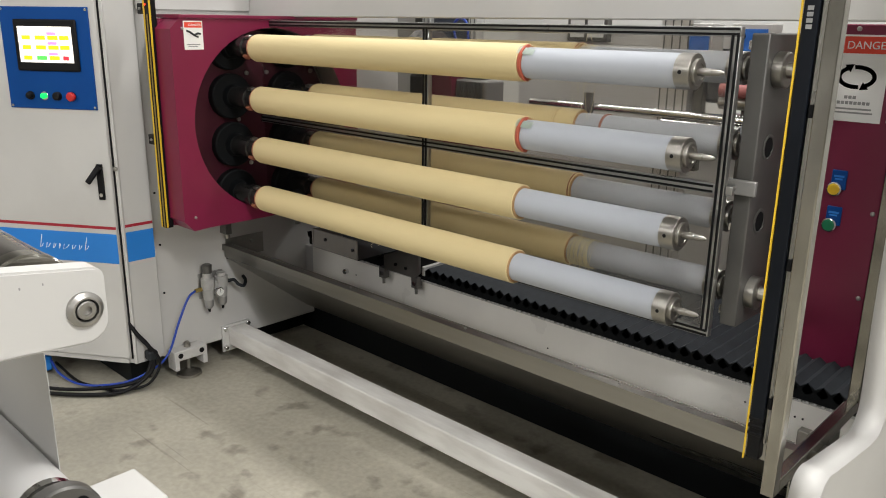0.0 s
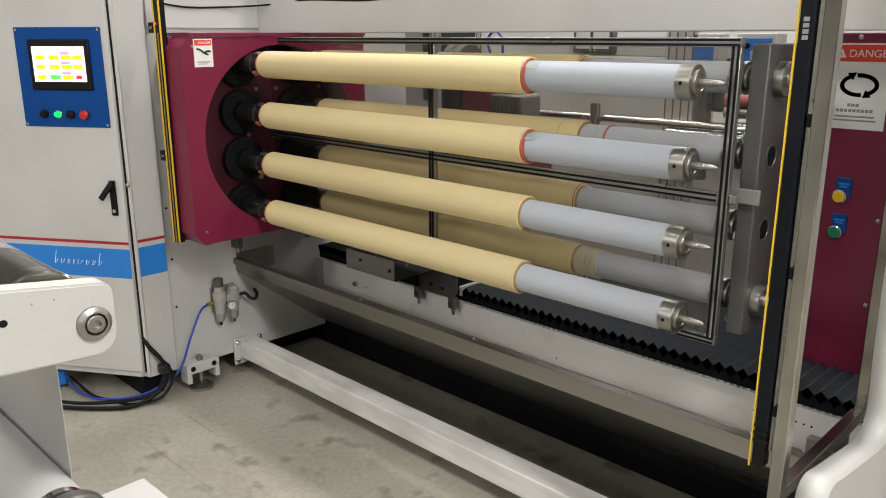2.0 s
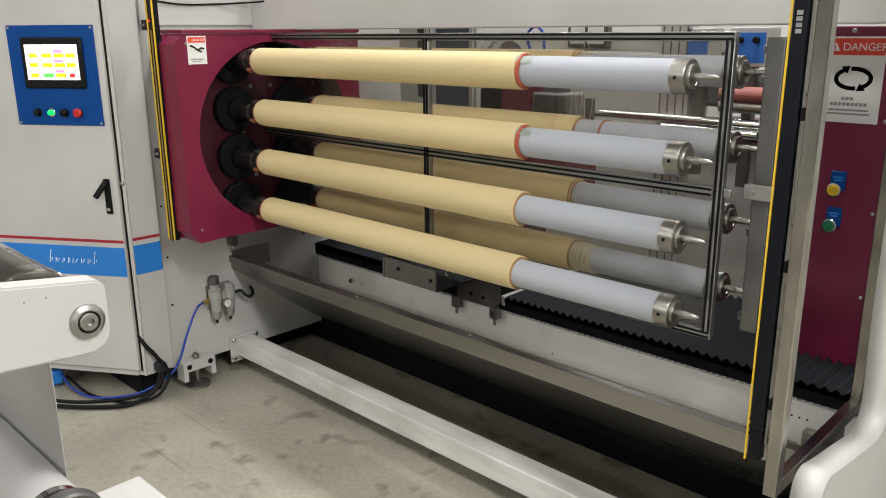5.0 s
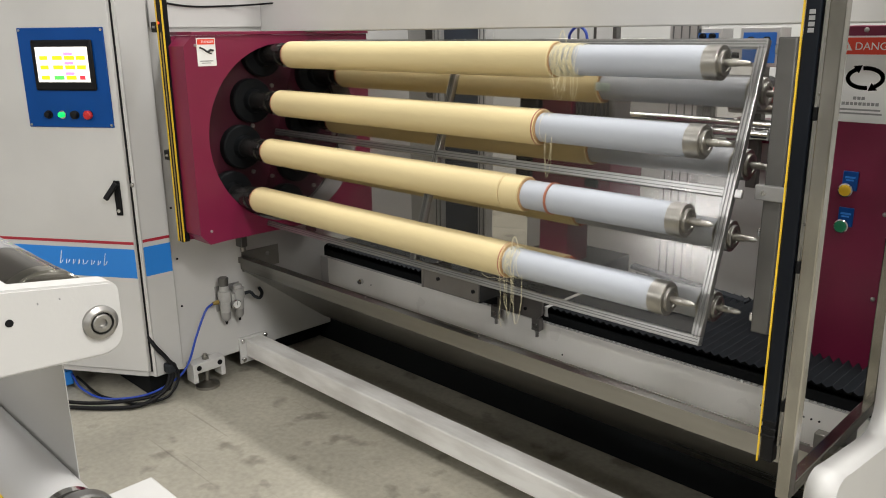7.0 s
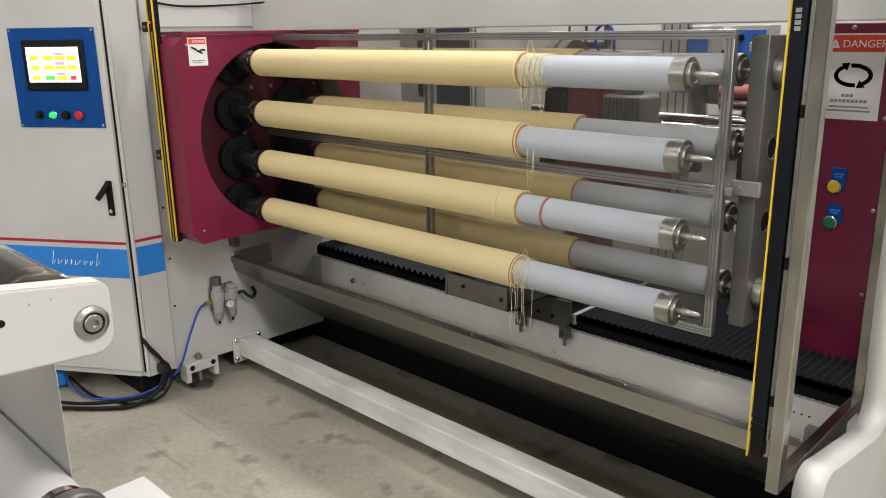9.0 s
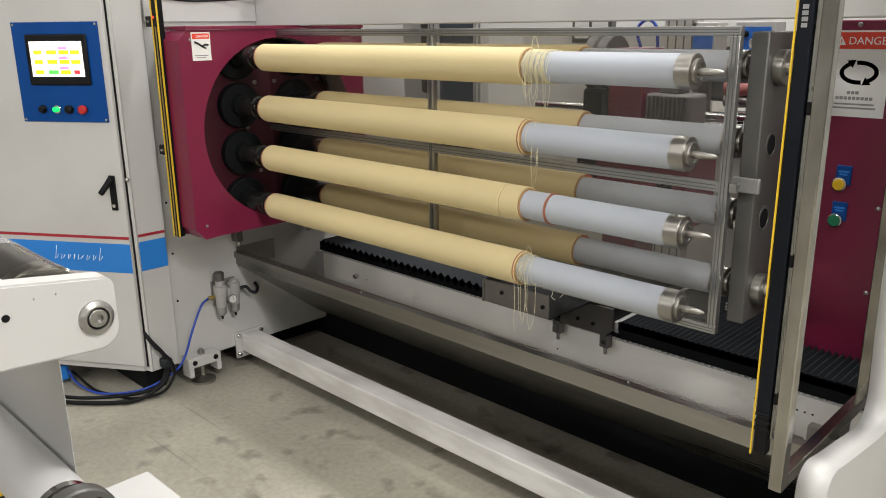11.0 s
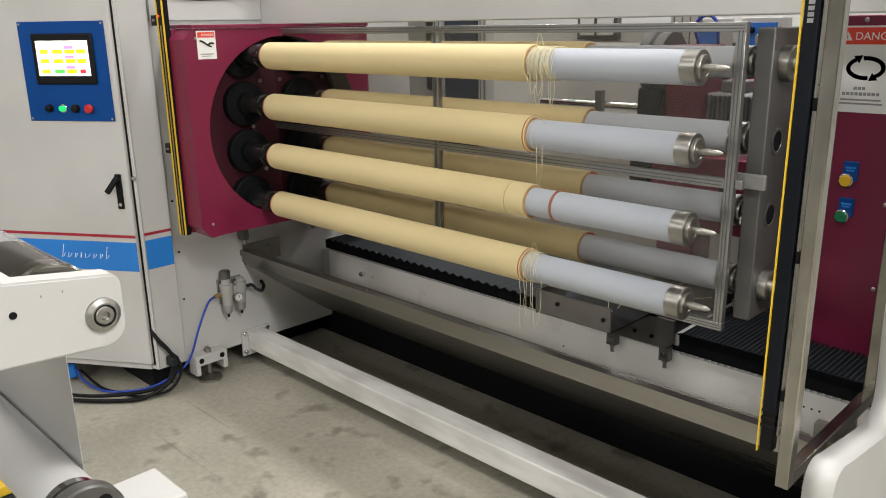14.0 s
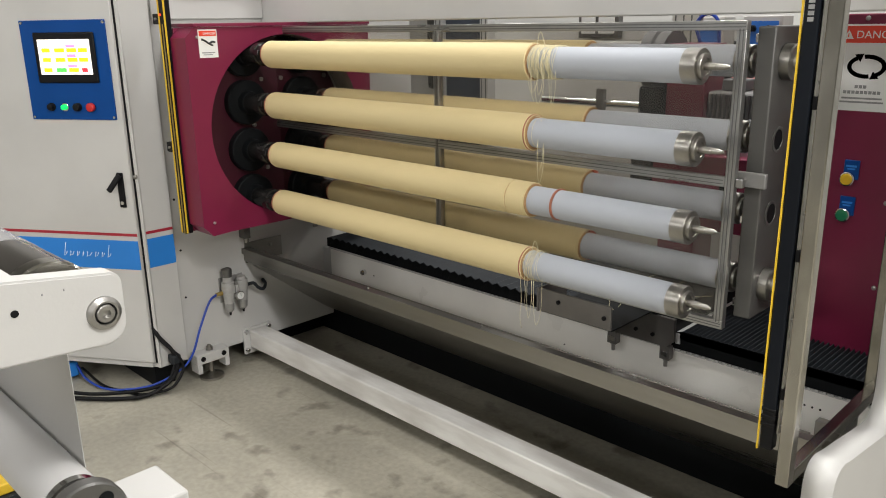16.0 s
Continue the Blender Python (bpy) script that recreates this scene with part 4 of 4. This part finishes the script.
# ---- moving carriage and bellows ----
def carriage():
    t = thing("knife_carriage", "black slitting carriage with a maroon knife column", "carriage")
    part("front_plate", B(-0.105, 0.178, 0.144, 0.152, 0.642, 0.722, 0.002), "blackplate", t, "dark grey front plate")
    part("front_plate_lip", B(-0.108, -0.1, 0.140, 0.30, 0.640, 0.722, 0.002), "blackplate", t)
    part("bin_floor", B(-0.10, 0.178, 0.1525, 0.45, 0.638, 0.642), "skirt", t)
    part("bin_back", B(-0.14, 0.232, 0.4445, 0.450, 0.56, 0.633, 0.001), "black", t)
    part("deck", B(-0.15, 0.232, 0.451, 1.05, 0.555, 0.645, 0.003), "black", t)
    bm = bmesh.new()
    pts = [(0.022, 0.512), (0.215, 0.512), (0.241, 0.535), (0.241, 0.615), (0.09, 0.615), (0.022, 0.575)]
    a = [bm.verts.new((x, 0.430, z)) for x, z in pts]
    b = [bm.verts.new((x, 0.443, z)) for x, z in pts]
    for k in range(len(pts)):
        bm.faces.new((a[k], b[k], b[(k + 1) % len(pts)], a[(k + 1) % len(pts)]))
    bm.faces.new(a)
    bm.faces.new(b)
    bmesh.ops.recalc_face_normals(bm, faces=bm.faces[:])
    part("end_plate", bm, "blackplate", t, "dark grey end plate with screws")
    part("side_strip", B(0.2325, 0.25, 0.457, 1.05, 0.522, 0.562, 0.002), "satin", t, "bright side strip")
    for x, y, z in ((-0.02, 0.144, 0.69), (0.155, 0.144, 0.68), (0.10, 0.43, 0.548), (0.165, 0.43, 0.545)):
        part("cap_screw", L([(0.0, 0.007), (0.006, 0.007), (0.007, 0.005)], Matrix.Translation((x, y, z)) @ FACE_F, 14), "black", t)
    for x in (0.0, 0.207):
        b = part("stop_bracket", B(x - 0.018, x + 0.018, 0.436, 0.466, 0.462, 0.512, 0.002), "blackplate", t, "small steel stop bracket")
        part("stop_face", B(x - 0.012, x + 0.012, 0.433, 0.436, 0.475, 0.492, 0.001), "chrome", b)
        part("stop_screw", L([(0.0, 0.010), (0.02, 0.010), (0.021, 0.007), (0.042, 0.007)], pose(x, 0.450, 0.476, 0, 90, 0), 12), "screw", b)
    # knife column
    c = part("column", B(-0.012, 0.13, 0.735, 0.88, 0.645, 1.487, 0.004), "maroon", t, "maroon knife column")
    part("slot", B(0.055, 0.095, 0.731, 0.7345, 1.36, 1.40), "black", c)
    part("base_block", B(-0.03, 0.34, 0.70, 0.93, 0.86, 1.12, 0.006), "maroon", t, "wide maroon base block")
    part("base_slot", B(0.23, 0.29, 0.696, 0.6995, 0.99, 1.05), "black", t)
    part("knife_guard", L([(-0.10, 0.06), (-0.10, 0.11), (-0.062, 0.11), (-0.055, 0.1), (-0.015, 0.1)], Matrix.Translation((0, 0.79, 1.43)), 36), "motor", t, "dark round knife guard")
    part("knife_holder", B(-0.11, -0.015, 0.71, 0.88, 1.12, 1.34, 0.012), "black", t, "black knife holder")
    part("knife_holder", B(-0.13, -0.04, 0.71, 0.80, 0.93, 1.12, 0.014), "black", t, "black knife holder")
    mo = part("motor", B(0.131, 0.31, 0.755, 0.88, 1.205, 1.33, 0.012), "cover_grey", t, "finned grey cast motor")
    for k in range(9):
        part("fin", B(0.15 + 0.0165 * k, 0.155 + 0.0165 * k, 0.745, 0.7545, 1.212, 1.322), "motor", mo)
    part("terminal_box", B(0.17, 0.25, 0.78, 0.86, 1.3305, 1.37, 0.006), "motor", mo)
    part("knob", L([(0.0, 0.01), (0.02, 0.01), (0.022, 0.024), (0.04, 0.024), (0.045, 0.015)], Matrix.Translation((0.13, 0.80, 1.41)), 18), "black", t)
    bm = bmesh.new()
    tube(bm, spline([(0.04, 0.86, 1.486), (0.02, 0.86, 1.55), (0.06, 0.86, 1.585), (0.10, 0.86, 1.56), (0.11, 0.86, 1.486)], 6), 0.006, 8)
    part("hose", bm, "hose_blue", t, "blue air hose loop")
    rnd = random.Random(8)
    bm = bmesh.new()
    for k in range(9):
        p = Vector((rnd.uniform(-0.05, 0.2), rnd.choice((rnd.uniform(0.22, 0.4), rnd.uniform(0.5, 0.68))), 0.0))
        p.z = 0.6435 if p.y < 0.45 else 0.6465
        pts = [p]
        a = rnd.uniform(0, 6.28)
        for s in range(7):
            a += rnd.uniform(-0.7, 0.7)
            p = p + Vector((0.022 * math.cos(a), 0.022 * math.sin(a), 0.004 * rnd.random()))
            pts.append(p)
        tube(bm, pts, 0.0008, 5)
    part("trimming", bm, "thread", t, "scattered thread trimmings")["kind"] = "stuff"
    for k in range(9):
        part("chain_link", B(-0.03, 0.03, -0.02, 0.02, -0.009, 0.009, 0.003, pose(0.29 + 0.056 * k, 1.03, 0.60 - 0.005 * k, 0, 8, 0)), "rubber", t)
    return t


PANEL_W = 0.0263


def bellows():
    """Two folding covers, each a row of stiff panels hinged in zigzag; returns (panel, index, count, side)."""
    made = []
    proto = None
    for side, n in (("left", 64), ("right", 80)):
        t = thing("bellows", "black pleated rubber bellows covering the carriage rails", "bellows", "bellows beside the carriage")
        for k in range(n):
            if proto is None:
                bm = bmesh.new()
                box(bm, 0, PANEL_W, 0.4595, 1.063, -0.001, 0.001)
                # same rubber, but the shaded front is painted blacker than the lit tops
                box(bm, 0, PANEL_W, 0.4575, 0.4592, -0.030, -0.0012, mi=1)
                box(bm, 0, PANEL_W, 1.0635, 1.067, -0.016, 0.001)
                o = part("pleat", bm, ["rubber", "skirt"], t)
                proto = o.data
            else:
                o = new("pleat", proto)
                o.parent = t
            made.append((o, k, n, side))
    return made


# ---- small things at the left end ----
def air_unit():
    t = thing("air_regulator", "compressed-air filter regulator with a small round gauge on the frame", "air regulator", m=Matrix.Translation((-0.399, 0, 0)))
    part("back_plate", B(0.0, 0.006, -0.105, 0.02, 0.33, 0.45, 0.002), "greyalu", t)
    for y, nm in ((-0.082, "filter"), (-0.012, "lubricator")):
        f = part(nm, L([(0.0, 0.022), (0.05, 0.026), (0.052, 0.03), (0.10, 0.03), (0.102, 0.022), (0.135 if y < -0.05 else 0.115, 0.02)], pose(0.045, y, 0.335, 0, -90, 0), 24), "castgrey", t)
        part("bowl", L([(0.0, 0.012), (0.010, 0.02), (0.042, 0.022)], pose(0.045, y, 0.292, 0, -90, 0), 20), "greyalu", t, "dull metal bowl")
        part("drain", L([(0.0, 0.005), (0.02, 0.007)], pose(0.045, y, 0.275, 0, -90, 0), 10), "black", t)
    part("joiner", B(0.025, 0.065, -0.055, -0.038, 0.375, 0.42, 0.003), "castgrey", t)
    part("knob", L([(0.0, 0.022), (0.035, 0.024), (0.04, 0.018)], pose(0.045, -0.082, 0.462, 0, -90, 0), 20), "grey", t)
    g = part("gauge", L([(0.0, 0.02), (0.016, 0.021), (0.018, 0.019)], Matrix.Translation((0.07, -0.045, 0.372)), 24), "chrome", t, "round pressure gauge")
    part("dial", L([(0.0, 0.0175), (0.0008, 0.0175)], Matrix.Translation((0.0885, -0.045, 0.372)), 24), "label", g, "white dial")
    part("needle", B(0.0898, 0.0904, -0.046, -0.044, 0.368, 0.386), "ink", g)
    part("fitting", L([(0.0, 0.01), (0.03, 0.009)], pose(0.045, -0.115, 0.39, 0, 0, -90), 14), "brass", t, "brass hose fitting")
    bm = bmesh.new()
    tube(bm, spline([(0.045, 0.02, 0.40), (0.05, 0.05, 0.40), (0.055, 0.07, 0.375), (0.05, 0.10, 0.36), (0.03, 0.125, 0.375), (0.0, 0.13, 0.39)], 6), 0.008, 8)
    part("cable", bm, "rubber", t, "short black cable")
    return t


def cable(name, pts, r, mat, label, cat="cable"):
    bm = bmesh.new()
    tube(bm, spline(pts, 8), r, 10)
    o = part(name, bm, mat)
    return tagged(o, label, cat)


def cables():
    cable("air_hose", [(-0.354, -0.145, 0.39), (-0.34, -0.19, 0.37), (-0.33, -0.25, 0.27), (-0.335, -0.30, 0.15), (-0.35, -0.36, 0.09), (-0.42, -0.47, 0.03), (-0.55, -0.60, 0.015), (-0.70, -0.64, 0.03), (-0.80, -0.64, 0.07)], 0.0052, "hose_blue", "blue plastic air hose hanging from the regulator to the floor", "hose")
    cable("power_cable", [(-0.42, -0.44, 0.33), (-0.375, -0.43, 0.27), (-0.345, -0.39, 0.20), (-0.335, -0.375, 0.14), (-0.34, -0.40, 0.07), (-0.36, -0.50, 0.02), (-0.42, -0.60, 0.014), (-0.58, -0.74, 0.014), (-0.75, -0.83, 0.014), (-1.0, -0.9, 0.014)], 0.009, "black", "thick black power cable lying in a loop on the floor")
    cable("power_cable", [(-0.41, -0.44, 0.31), (-0.36, -0.42, 0.24), (-0.325, -0.37, 0.17), (-0.32, -0.36, 0.10), (-0.33, -0.42, 0.03), (-0.40, -0.52, 0.012), (-0.50, -0.56, 0.010), (-0.62, -0.60, 0.012), (-0.80, -0.62, 0.05)], 0.006, "black", "black power cable running under the cabinet")
    cable("power_cable", [(-0.36, -0.37, 0.16), (-0.35, -0.38, 0.12), (-0.355, -0.43, 0.05), (-0.42, -0.55, 0.03), (-0.55, -0.70, 0.03), (-0.75, -0.80, 0.03), (-1.0, -0.86, 0.03)], 0.008, "black", "thick black power cable lying in a loop on the floor")
    o = part("cable_tie", B(-0.375, -0.325, -0.40, -0.355, 0.13, 0.175, 0.01), "rubber")
    tagged(o, "black cable tie block at the cabinet corner", "cable clamp")
    o = part("plug", B(-0.86, -0.80, -0.69, -0.63, 0.015, 0.085, 0.012), "stripe_blue")
    tagged(o, "blue plastic plug under the cabinet", "plug")
    cable("beam_wire", [(-0.38, -0.25, 1.70), (-0.38, -0.1, 1.684), (-0.375, 0.1, 1.69), (-0.3, 0.235, 1.70), (0.0, 0.236, 1.712), (0.4, 0.236, 1.70), (0.8, 0.236, 1.73)], 0.004, "black", "thin black wire draped along the top beam")


# ---- machine in the foreground ----
def web_stand():
    t = thing("roller_stand", "white steel arm plate holding a dark idler roller", "machine arm")
    pts = [(-2.4, 1.340)] + [(-1.570 + 0.020 * math.cos(radians(a)), 1.309 + 0.021 * math.sin(radians(a))) for a in range(-90, 1, 10)]
    pts += [(-1.562 + 0.012 * math.cos(radians(a)), 1.344 + 0.012 * math.sin(radians(a))) for a in range(0, 91, 10)] + [(-2.4, 1.470)]
    bm = bmesh.new()
    a = [bm.verts.new((2.075, y, z)) for y, z in pts]
    b = [bm.verts.new((2.1, y, z)) for y, z in pts]
    n = len(pts)
    for k in range(n):
        bm.faces.new((a[k], b[k], b[(k + 1) % n], a[(k + 1) % n]))
    f1, f2 = bm.faces.new(list(reversed(a))), bm.faces.new(b)
    bmesh.ops.recalc_face_normals(bm, faces=bm.faces[:])
    bmesh.ops.bevel(bm, geom=list({e for f in (f1, f2) for e in f.edges}), offset=0.002, segments=2, affect="EDGES")
    part("plate", bm, "white", t)
    hub = Matrix.Translation((0.1, -1.5705, 1.3205))
    part("washer", L([(2.0, 0.0155), (2.0035, 0.0155), (2.0065, 0.0118), (2.0065, 0.0102), (2.0005, 0.0102)], hub, 32), "screw", t, "chamfered steel washer")
    part("bore", L([(2.0003, 0.0101), (2.0006, 0.0101)], hub, 24), "black", t, "dark washer bore")
    cap_screw(t, hub @ Matrix.Translation((1.999, 0, 0)), 0.0085)
    part("screw_hole", L([(2.1, 0.0033), (2.1008, 0.0033)], Matrix.Translation((0, -1.643, 1.339)), 12), "black", t)
    for y, z in ((-1.602, 1.349), (-1.620, 1.349)):
        part("scuff", B(2.1003, 2.1007, y, y + 0.0012, z, z + 0.002), "ink_grey", t)
    top = B(-0.215, 0.0, -0.84, 0.0, -0.010, 0.0, 0.001, pose(2.0745, -1.632, 1.364, -8, 0, 0))
    part("top_plate", top, "white", t)
    core = Matrix.Translation((0.1, -1.600, 1.3265))
    part("roller", L([(0.2, 0.0405), (1.945, 0.0405)], core, 48), "rollerdark", t, "dark glossy idler roller")
    part("roller_end", L([(1.945, 0.041), (1.964, 0.041), (1.966, 0.039), (1.966, 0.03), (1.974, 0.026)], core, 48), "stainless", t, "steel roller end ring")
    u = thing("guide_roller", "satin aluminium guide roller with a dark steel flange", "roller")
    m = Matrix.Translation((0.1, -1.578, 1.058))
    part("tube", L([(0.2, 0.034), (1.855, 0.034)], m, 40), "satin", u)
    part("journal", L([(1.8555, 0.0345), (1.866, 0.0345), (1.867, 0.032), (1.884, 0.032)], m, 40), "chrome", u, "bright steel journal ring")
    fl = part("flange", L([(1.885, 0.043), (1.899, 0.043), (1.902, 0.041)], m, 40), "grey", u, "dark steel end flange")
    for k in range(4):
        an = radians(45 + 90 * k)
        part("flange_hole", L([(1.902, 0.0085), (1.9028, 0.0085)], m @ Matrix.Translation((0, 0.027 * math.cos(an), 0.027 * math.sin(an))), 16), "skirt", fl)
    v = thing("roller_bracket", "white painted steel roller bracket", "bracket")
    part("plate", B(1.95, 2.03, -1.56, -1.478, 0.55, 1.062, 0.003), "white", v)
    part("post", B(1.86, 1.96, -1.76, -1.66, 0.0, 1.0, 0.004), "white", v)
    part("foot", B(1.86, 2.03, -1.76, -1.478, 0.50, 0.56), "white", v)
    part("upright", B(1.98, 2.06, -2.4, -2.3, 0.0, 1.335, 0.004), "white", v)
    wb = part("film_web", B(0.2, 1.915, -1.5475, -1.5465, 1.02, 1.324), "web")
    part("wrap", L([(0.2, 0.0411), (1.85, 0.0411)], core, 48), "film", wb, "translucent film over the roller")
    tagged(wb, "pale grey film web hanging from the idler roller", "film web")
    yb = thing("cable_ramp", "yellow and black rubber cable ramp lying on the floor", "cable ramp")
    part("top", B(-0.5, 0.06, -1.34, -1.18, 0.045, 0.085, 0.006), "yellow", yb)
    part("base", B(-0.52, 0.08, -1.38, -1.16, 0.0, 0.0445, 0.004), "rubber", yb, "black rubber base")
    return t


# ---- what shows behind the winder ----
def rear_machine():
    t = thing("rear_machine", "rear frame of aluminium profiles behind the winder", "machine frame")
    for x, w in ((-0.34, 0.06), (-0.01, 0.055), (1.122, 0.145)):
        p = part("profile", B(x - w / 2, x + w / 2, 1.30, 1.36, 0.0, 2.3, 0.003), "profile", t)
        # recess shade put on as thin dark strips, nothing is cut in
        for k in range(2 if w < 0.1 else 4):
            gx = x - w / 2 + w * (k + 0.5) / (2 if w < 0.1 else 4)
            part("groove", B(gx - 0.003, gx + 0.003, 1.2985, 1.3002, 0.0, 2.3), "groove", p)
    part("dark_panel", B(-0.31, -0.04, 1.33, 1.34, 0.2, 2.3), "slot", t, "dark tinted panel between the profiles")
    for x0, x1, z, r, mt in ((0.4, 2.4, 1.205, 0.018, "chrome"), (1.1, 2.4, 1.165, 0.022, "chrome"), (1.35, 2.4, 1.32, 0.03, "rose"), (1.35, 2.4, 1.27, 0.025, "steel")):
        part("roller", L([(x0, r), (x1, r)], Matrix.Translation((0, 1.28, z)), 24), mt, t, "pinkish rubber roller" if mt == "rose" else "bright steel roller")
    part("clamp", B(0.72, 0.76, 1.25, 1.275, 1.16, 1.27, 0.003), "grey", t)
    u = thing("rear_cabinet", "white machine housing behind the winder", "machine housing")
    part("panel", B(-1.4, -0.45, 1.5, 1.9, 0.1, 2.3, 0.004), "white", u)
    part("panel", B(0.05, 1.0, 1.62, 1.9, 0.1, 1.45, 0.004), "white", u)
    part("panel", B(1.02, 2.9, 1.62, 1.9, 0.1, 1.12, 0.004), "pale", u)
    part("top_beam", B(0.05, 2.9, 1.6, 1.9, 1.47, 1.53, 0.004), "white", u)
    part("upright", B(-0.56, -0.46, 1.42, 1.5, 1.2, 2.3, 0.02), "grey", u)
    part("guide_bar", L([(0.95, 0.012), (1.7, 0.012)], Matrix.Translation((0, 1.5, 1.462)), 14), "black", u)
    for x, w, h, z in ((1.437, 0.13, 0.115, 1.498), (1.225, 0.085, 0.085, 1.512)):
        b = thing("control_box", "white control box with a blue front panel", "control box", "rear control boxes", m=Matrix.Translation((x, 1.3, z)))
        part("body", B(-w / 2 - 0.015, w / 2 + 0.015, 0.0, 0.1, -h / 2 - 0.015, h / 2 + 0.02, 0.004), "white", b)
        q = part("front_panel", B(-w / 2, w / 2, -0.004, -0.0005, -h / 2, h / 2), "bright_blue", b, "blue front panel")
        for kx in (-0.3, 0.3):
            part("knob", L([(0.004, 0.012), (0.02, 0.012), (0.022, 0.008)], Matrix.Translation((kx * w * 0.8, 0, 0.03)) @ FACE_F, 14), "black", q)
        part("stem", B(-0.02, 0.02, 0.03, 0.07, -h / 2 - 0.5, -h / 2 - 0.016), "grey", b)
    w = thing("window_box", "grey framed inspection window of the rear machine", "inspection window")
    part("frame", B(0.40, 0.63, 1.55, 1.59, 1.485, 1.64, 0.003), "grey", w)
    part("pane", B(0.42, 0.50, 1.545, 1.5495, 1.505, 1.62), "wall", w)
    part("pane", B(0.52, 0.61, 1.545, 1.5495, 1.505, 1.62), "wall", w)
    c = thing("rear_drive", "dark drive units of the rear machine", "drive unit")
    part("block", B(1.2, 1.42, 1.42, 1.55, 1.25, 1.38, 0.02), "motor", c)
    part("block", B(1.46, 1.6, 1.42, 1.55, 1.28, 1.38, 0.02), "grey", c)
    part("block", B(1.30, 1.66, 1.36, 1.5, 1.12, 1.21, 0.01), "maroon", c, "maroon cover block")
    part("pedestal", B(1.22, 1.6, 1.45, 1.55, 0.0, 1.115), "pale", c)
    part("plug", L([(0.0, 0.03), (0.06, 0.03), (0.065, 0.02)], pose(1.24, 1.42, 1.40, 0, 0, -90), 18), "bright_blue", c)


hall()
end_frame()
levelling_foot()
cross_beam()
cab, door = cabinet()
shroud()
TUR = turret()
ROLLS = paper_rolls()
THREADS = loose_threads()
ARM = tail_arm()
bed()
tray()
floor_beam()
guard()
left_curtain()
right_curtain()
right_panel()
right_frame()
CAR = carriage()
PLEATS = bellows()
air_unit()
cables()
web_stand()
rear_machine()


# ---- what moves ----
def car_x(t):
    return 0.2486 + 0.0832 * min(t, 13.5)


ARM_X = [(0, 0), (2.6, 0), (2.8, 0.004), (3.3, 0.048), (3.45, 0.052), (6, 0.052), (8.55, 0.052), (8.7, 0.047), (9.1, 0.006), (9.3, 0), (16, 0)]


def turret_pose(a):
    return Matrix.Translation((0, AX, AZ)) @ pose(0, 0, 0, a)


def motions():
    rows = [(t, turret_pose(a)) for t, a in TURN]
    walk(TUR, rows)
    for r in ROLLS:
        walk(r, rows)
    for ob, y, z in THREADS:
        walk(ob, [(t, Matrix.Translation(turret_pose(a) @ Vector((0, y, z)))) for t, a in TURN])
    walk(CAR, [(t, pose(car_x(t), 0, 0)) for t in (0, 4, 8, 12, 13.2, 13.4, 13.5, 13.6, 14, 16)])
    walk(ARM, [(t, pose(x + 0.023, 0, 0)) for t, x in ARM_X])
    for ob, k, n, side in PLEATS:
        keys = []
        for t in (0, 1, 2, 3.5, 5, 7, 9, 11, 12.5, 13.4, 13.5, 13.6, 16):
            x0, x1 = (-0.297, car_x(t) - 0.155) if side == "left" else (car_x(t) + 0.252, 2.236)
            half = min((x1 - x0) / n, PANEL_W * 0.985)
            th = math.degrees(math.acos(half / PANEL_W))
            h = PANEL_W * math.sin(radians(th))
            if k % 2 == 0:
                keys.append((t, pose(x0 + half * k, 0, 0.546, 0, -th, 0)))
            else:
                keys.append((t, pose(x0 + half * k, 0, 0.546 + h, 0, th, 0)))
        walk(ob, keys)


motions()
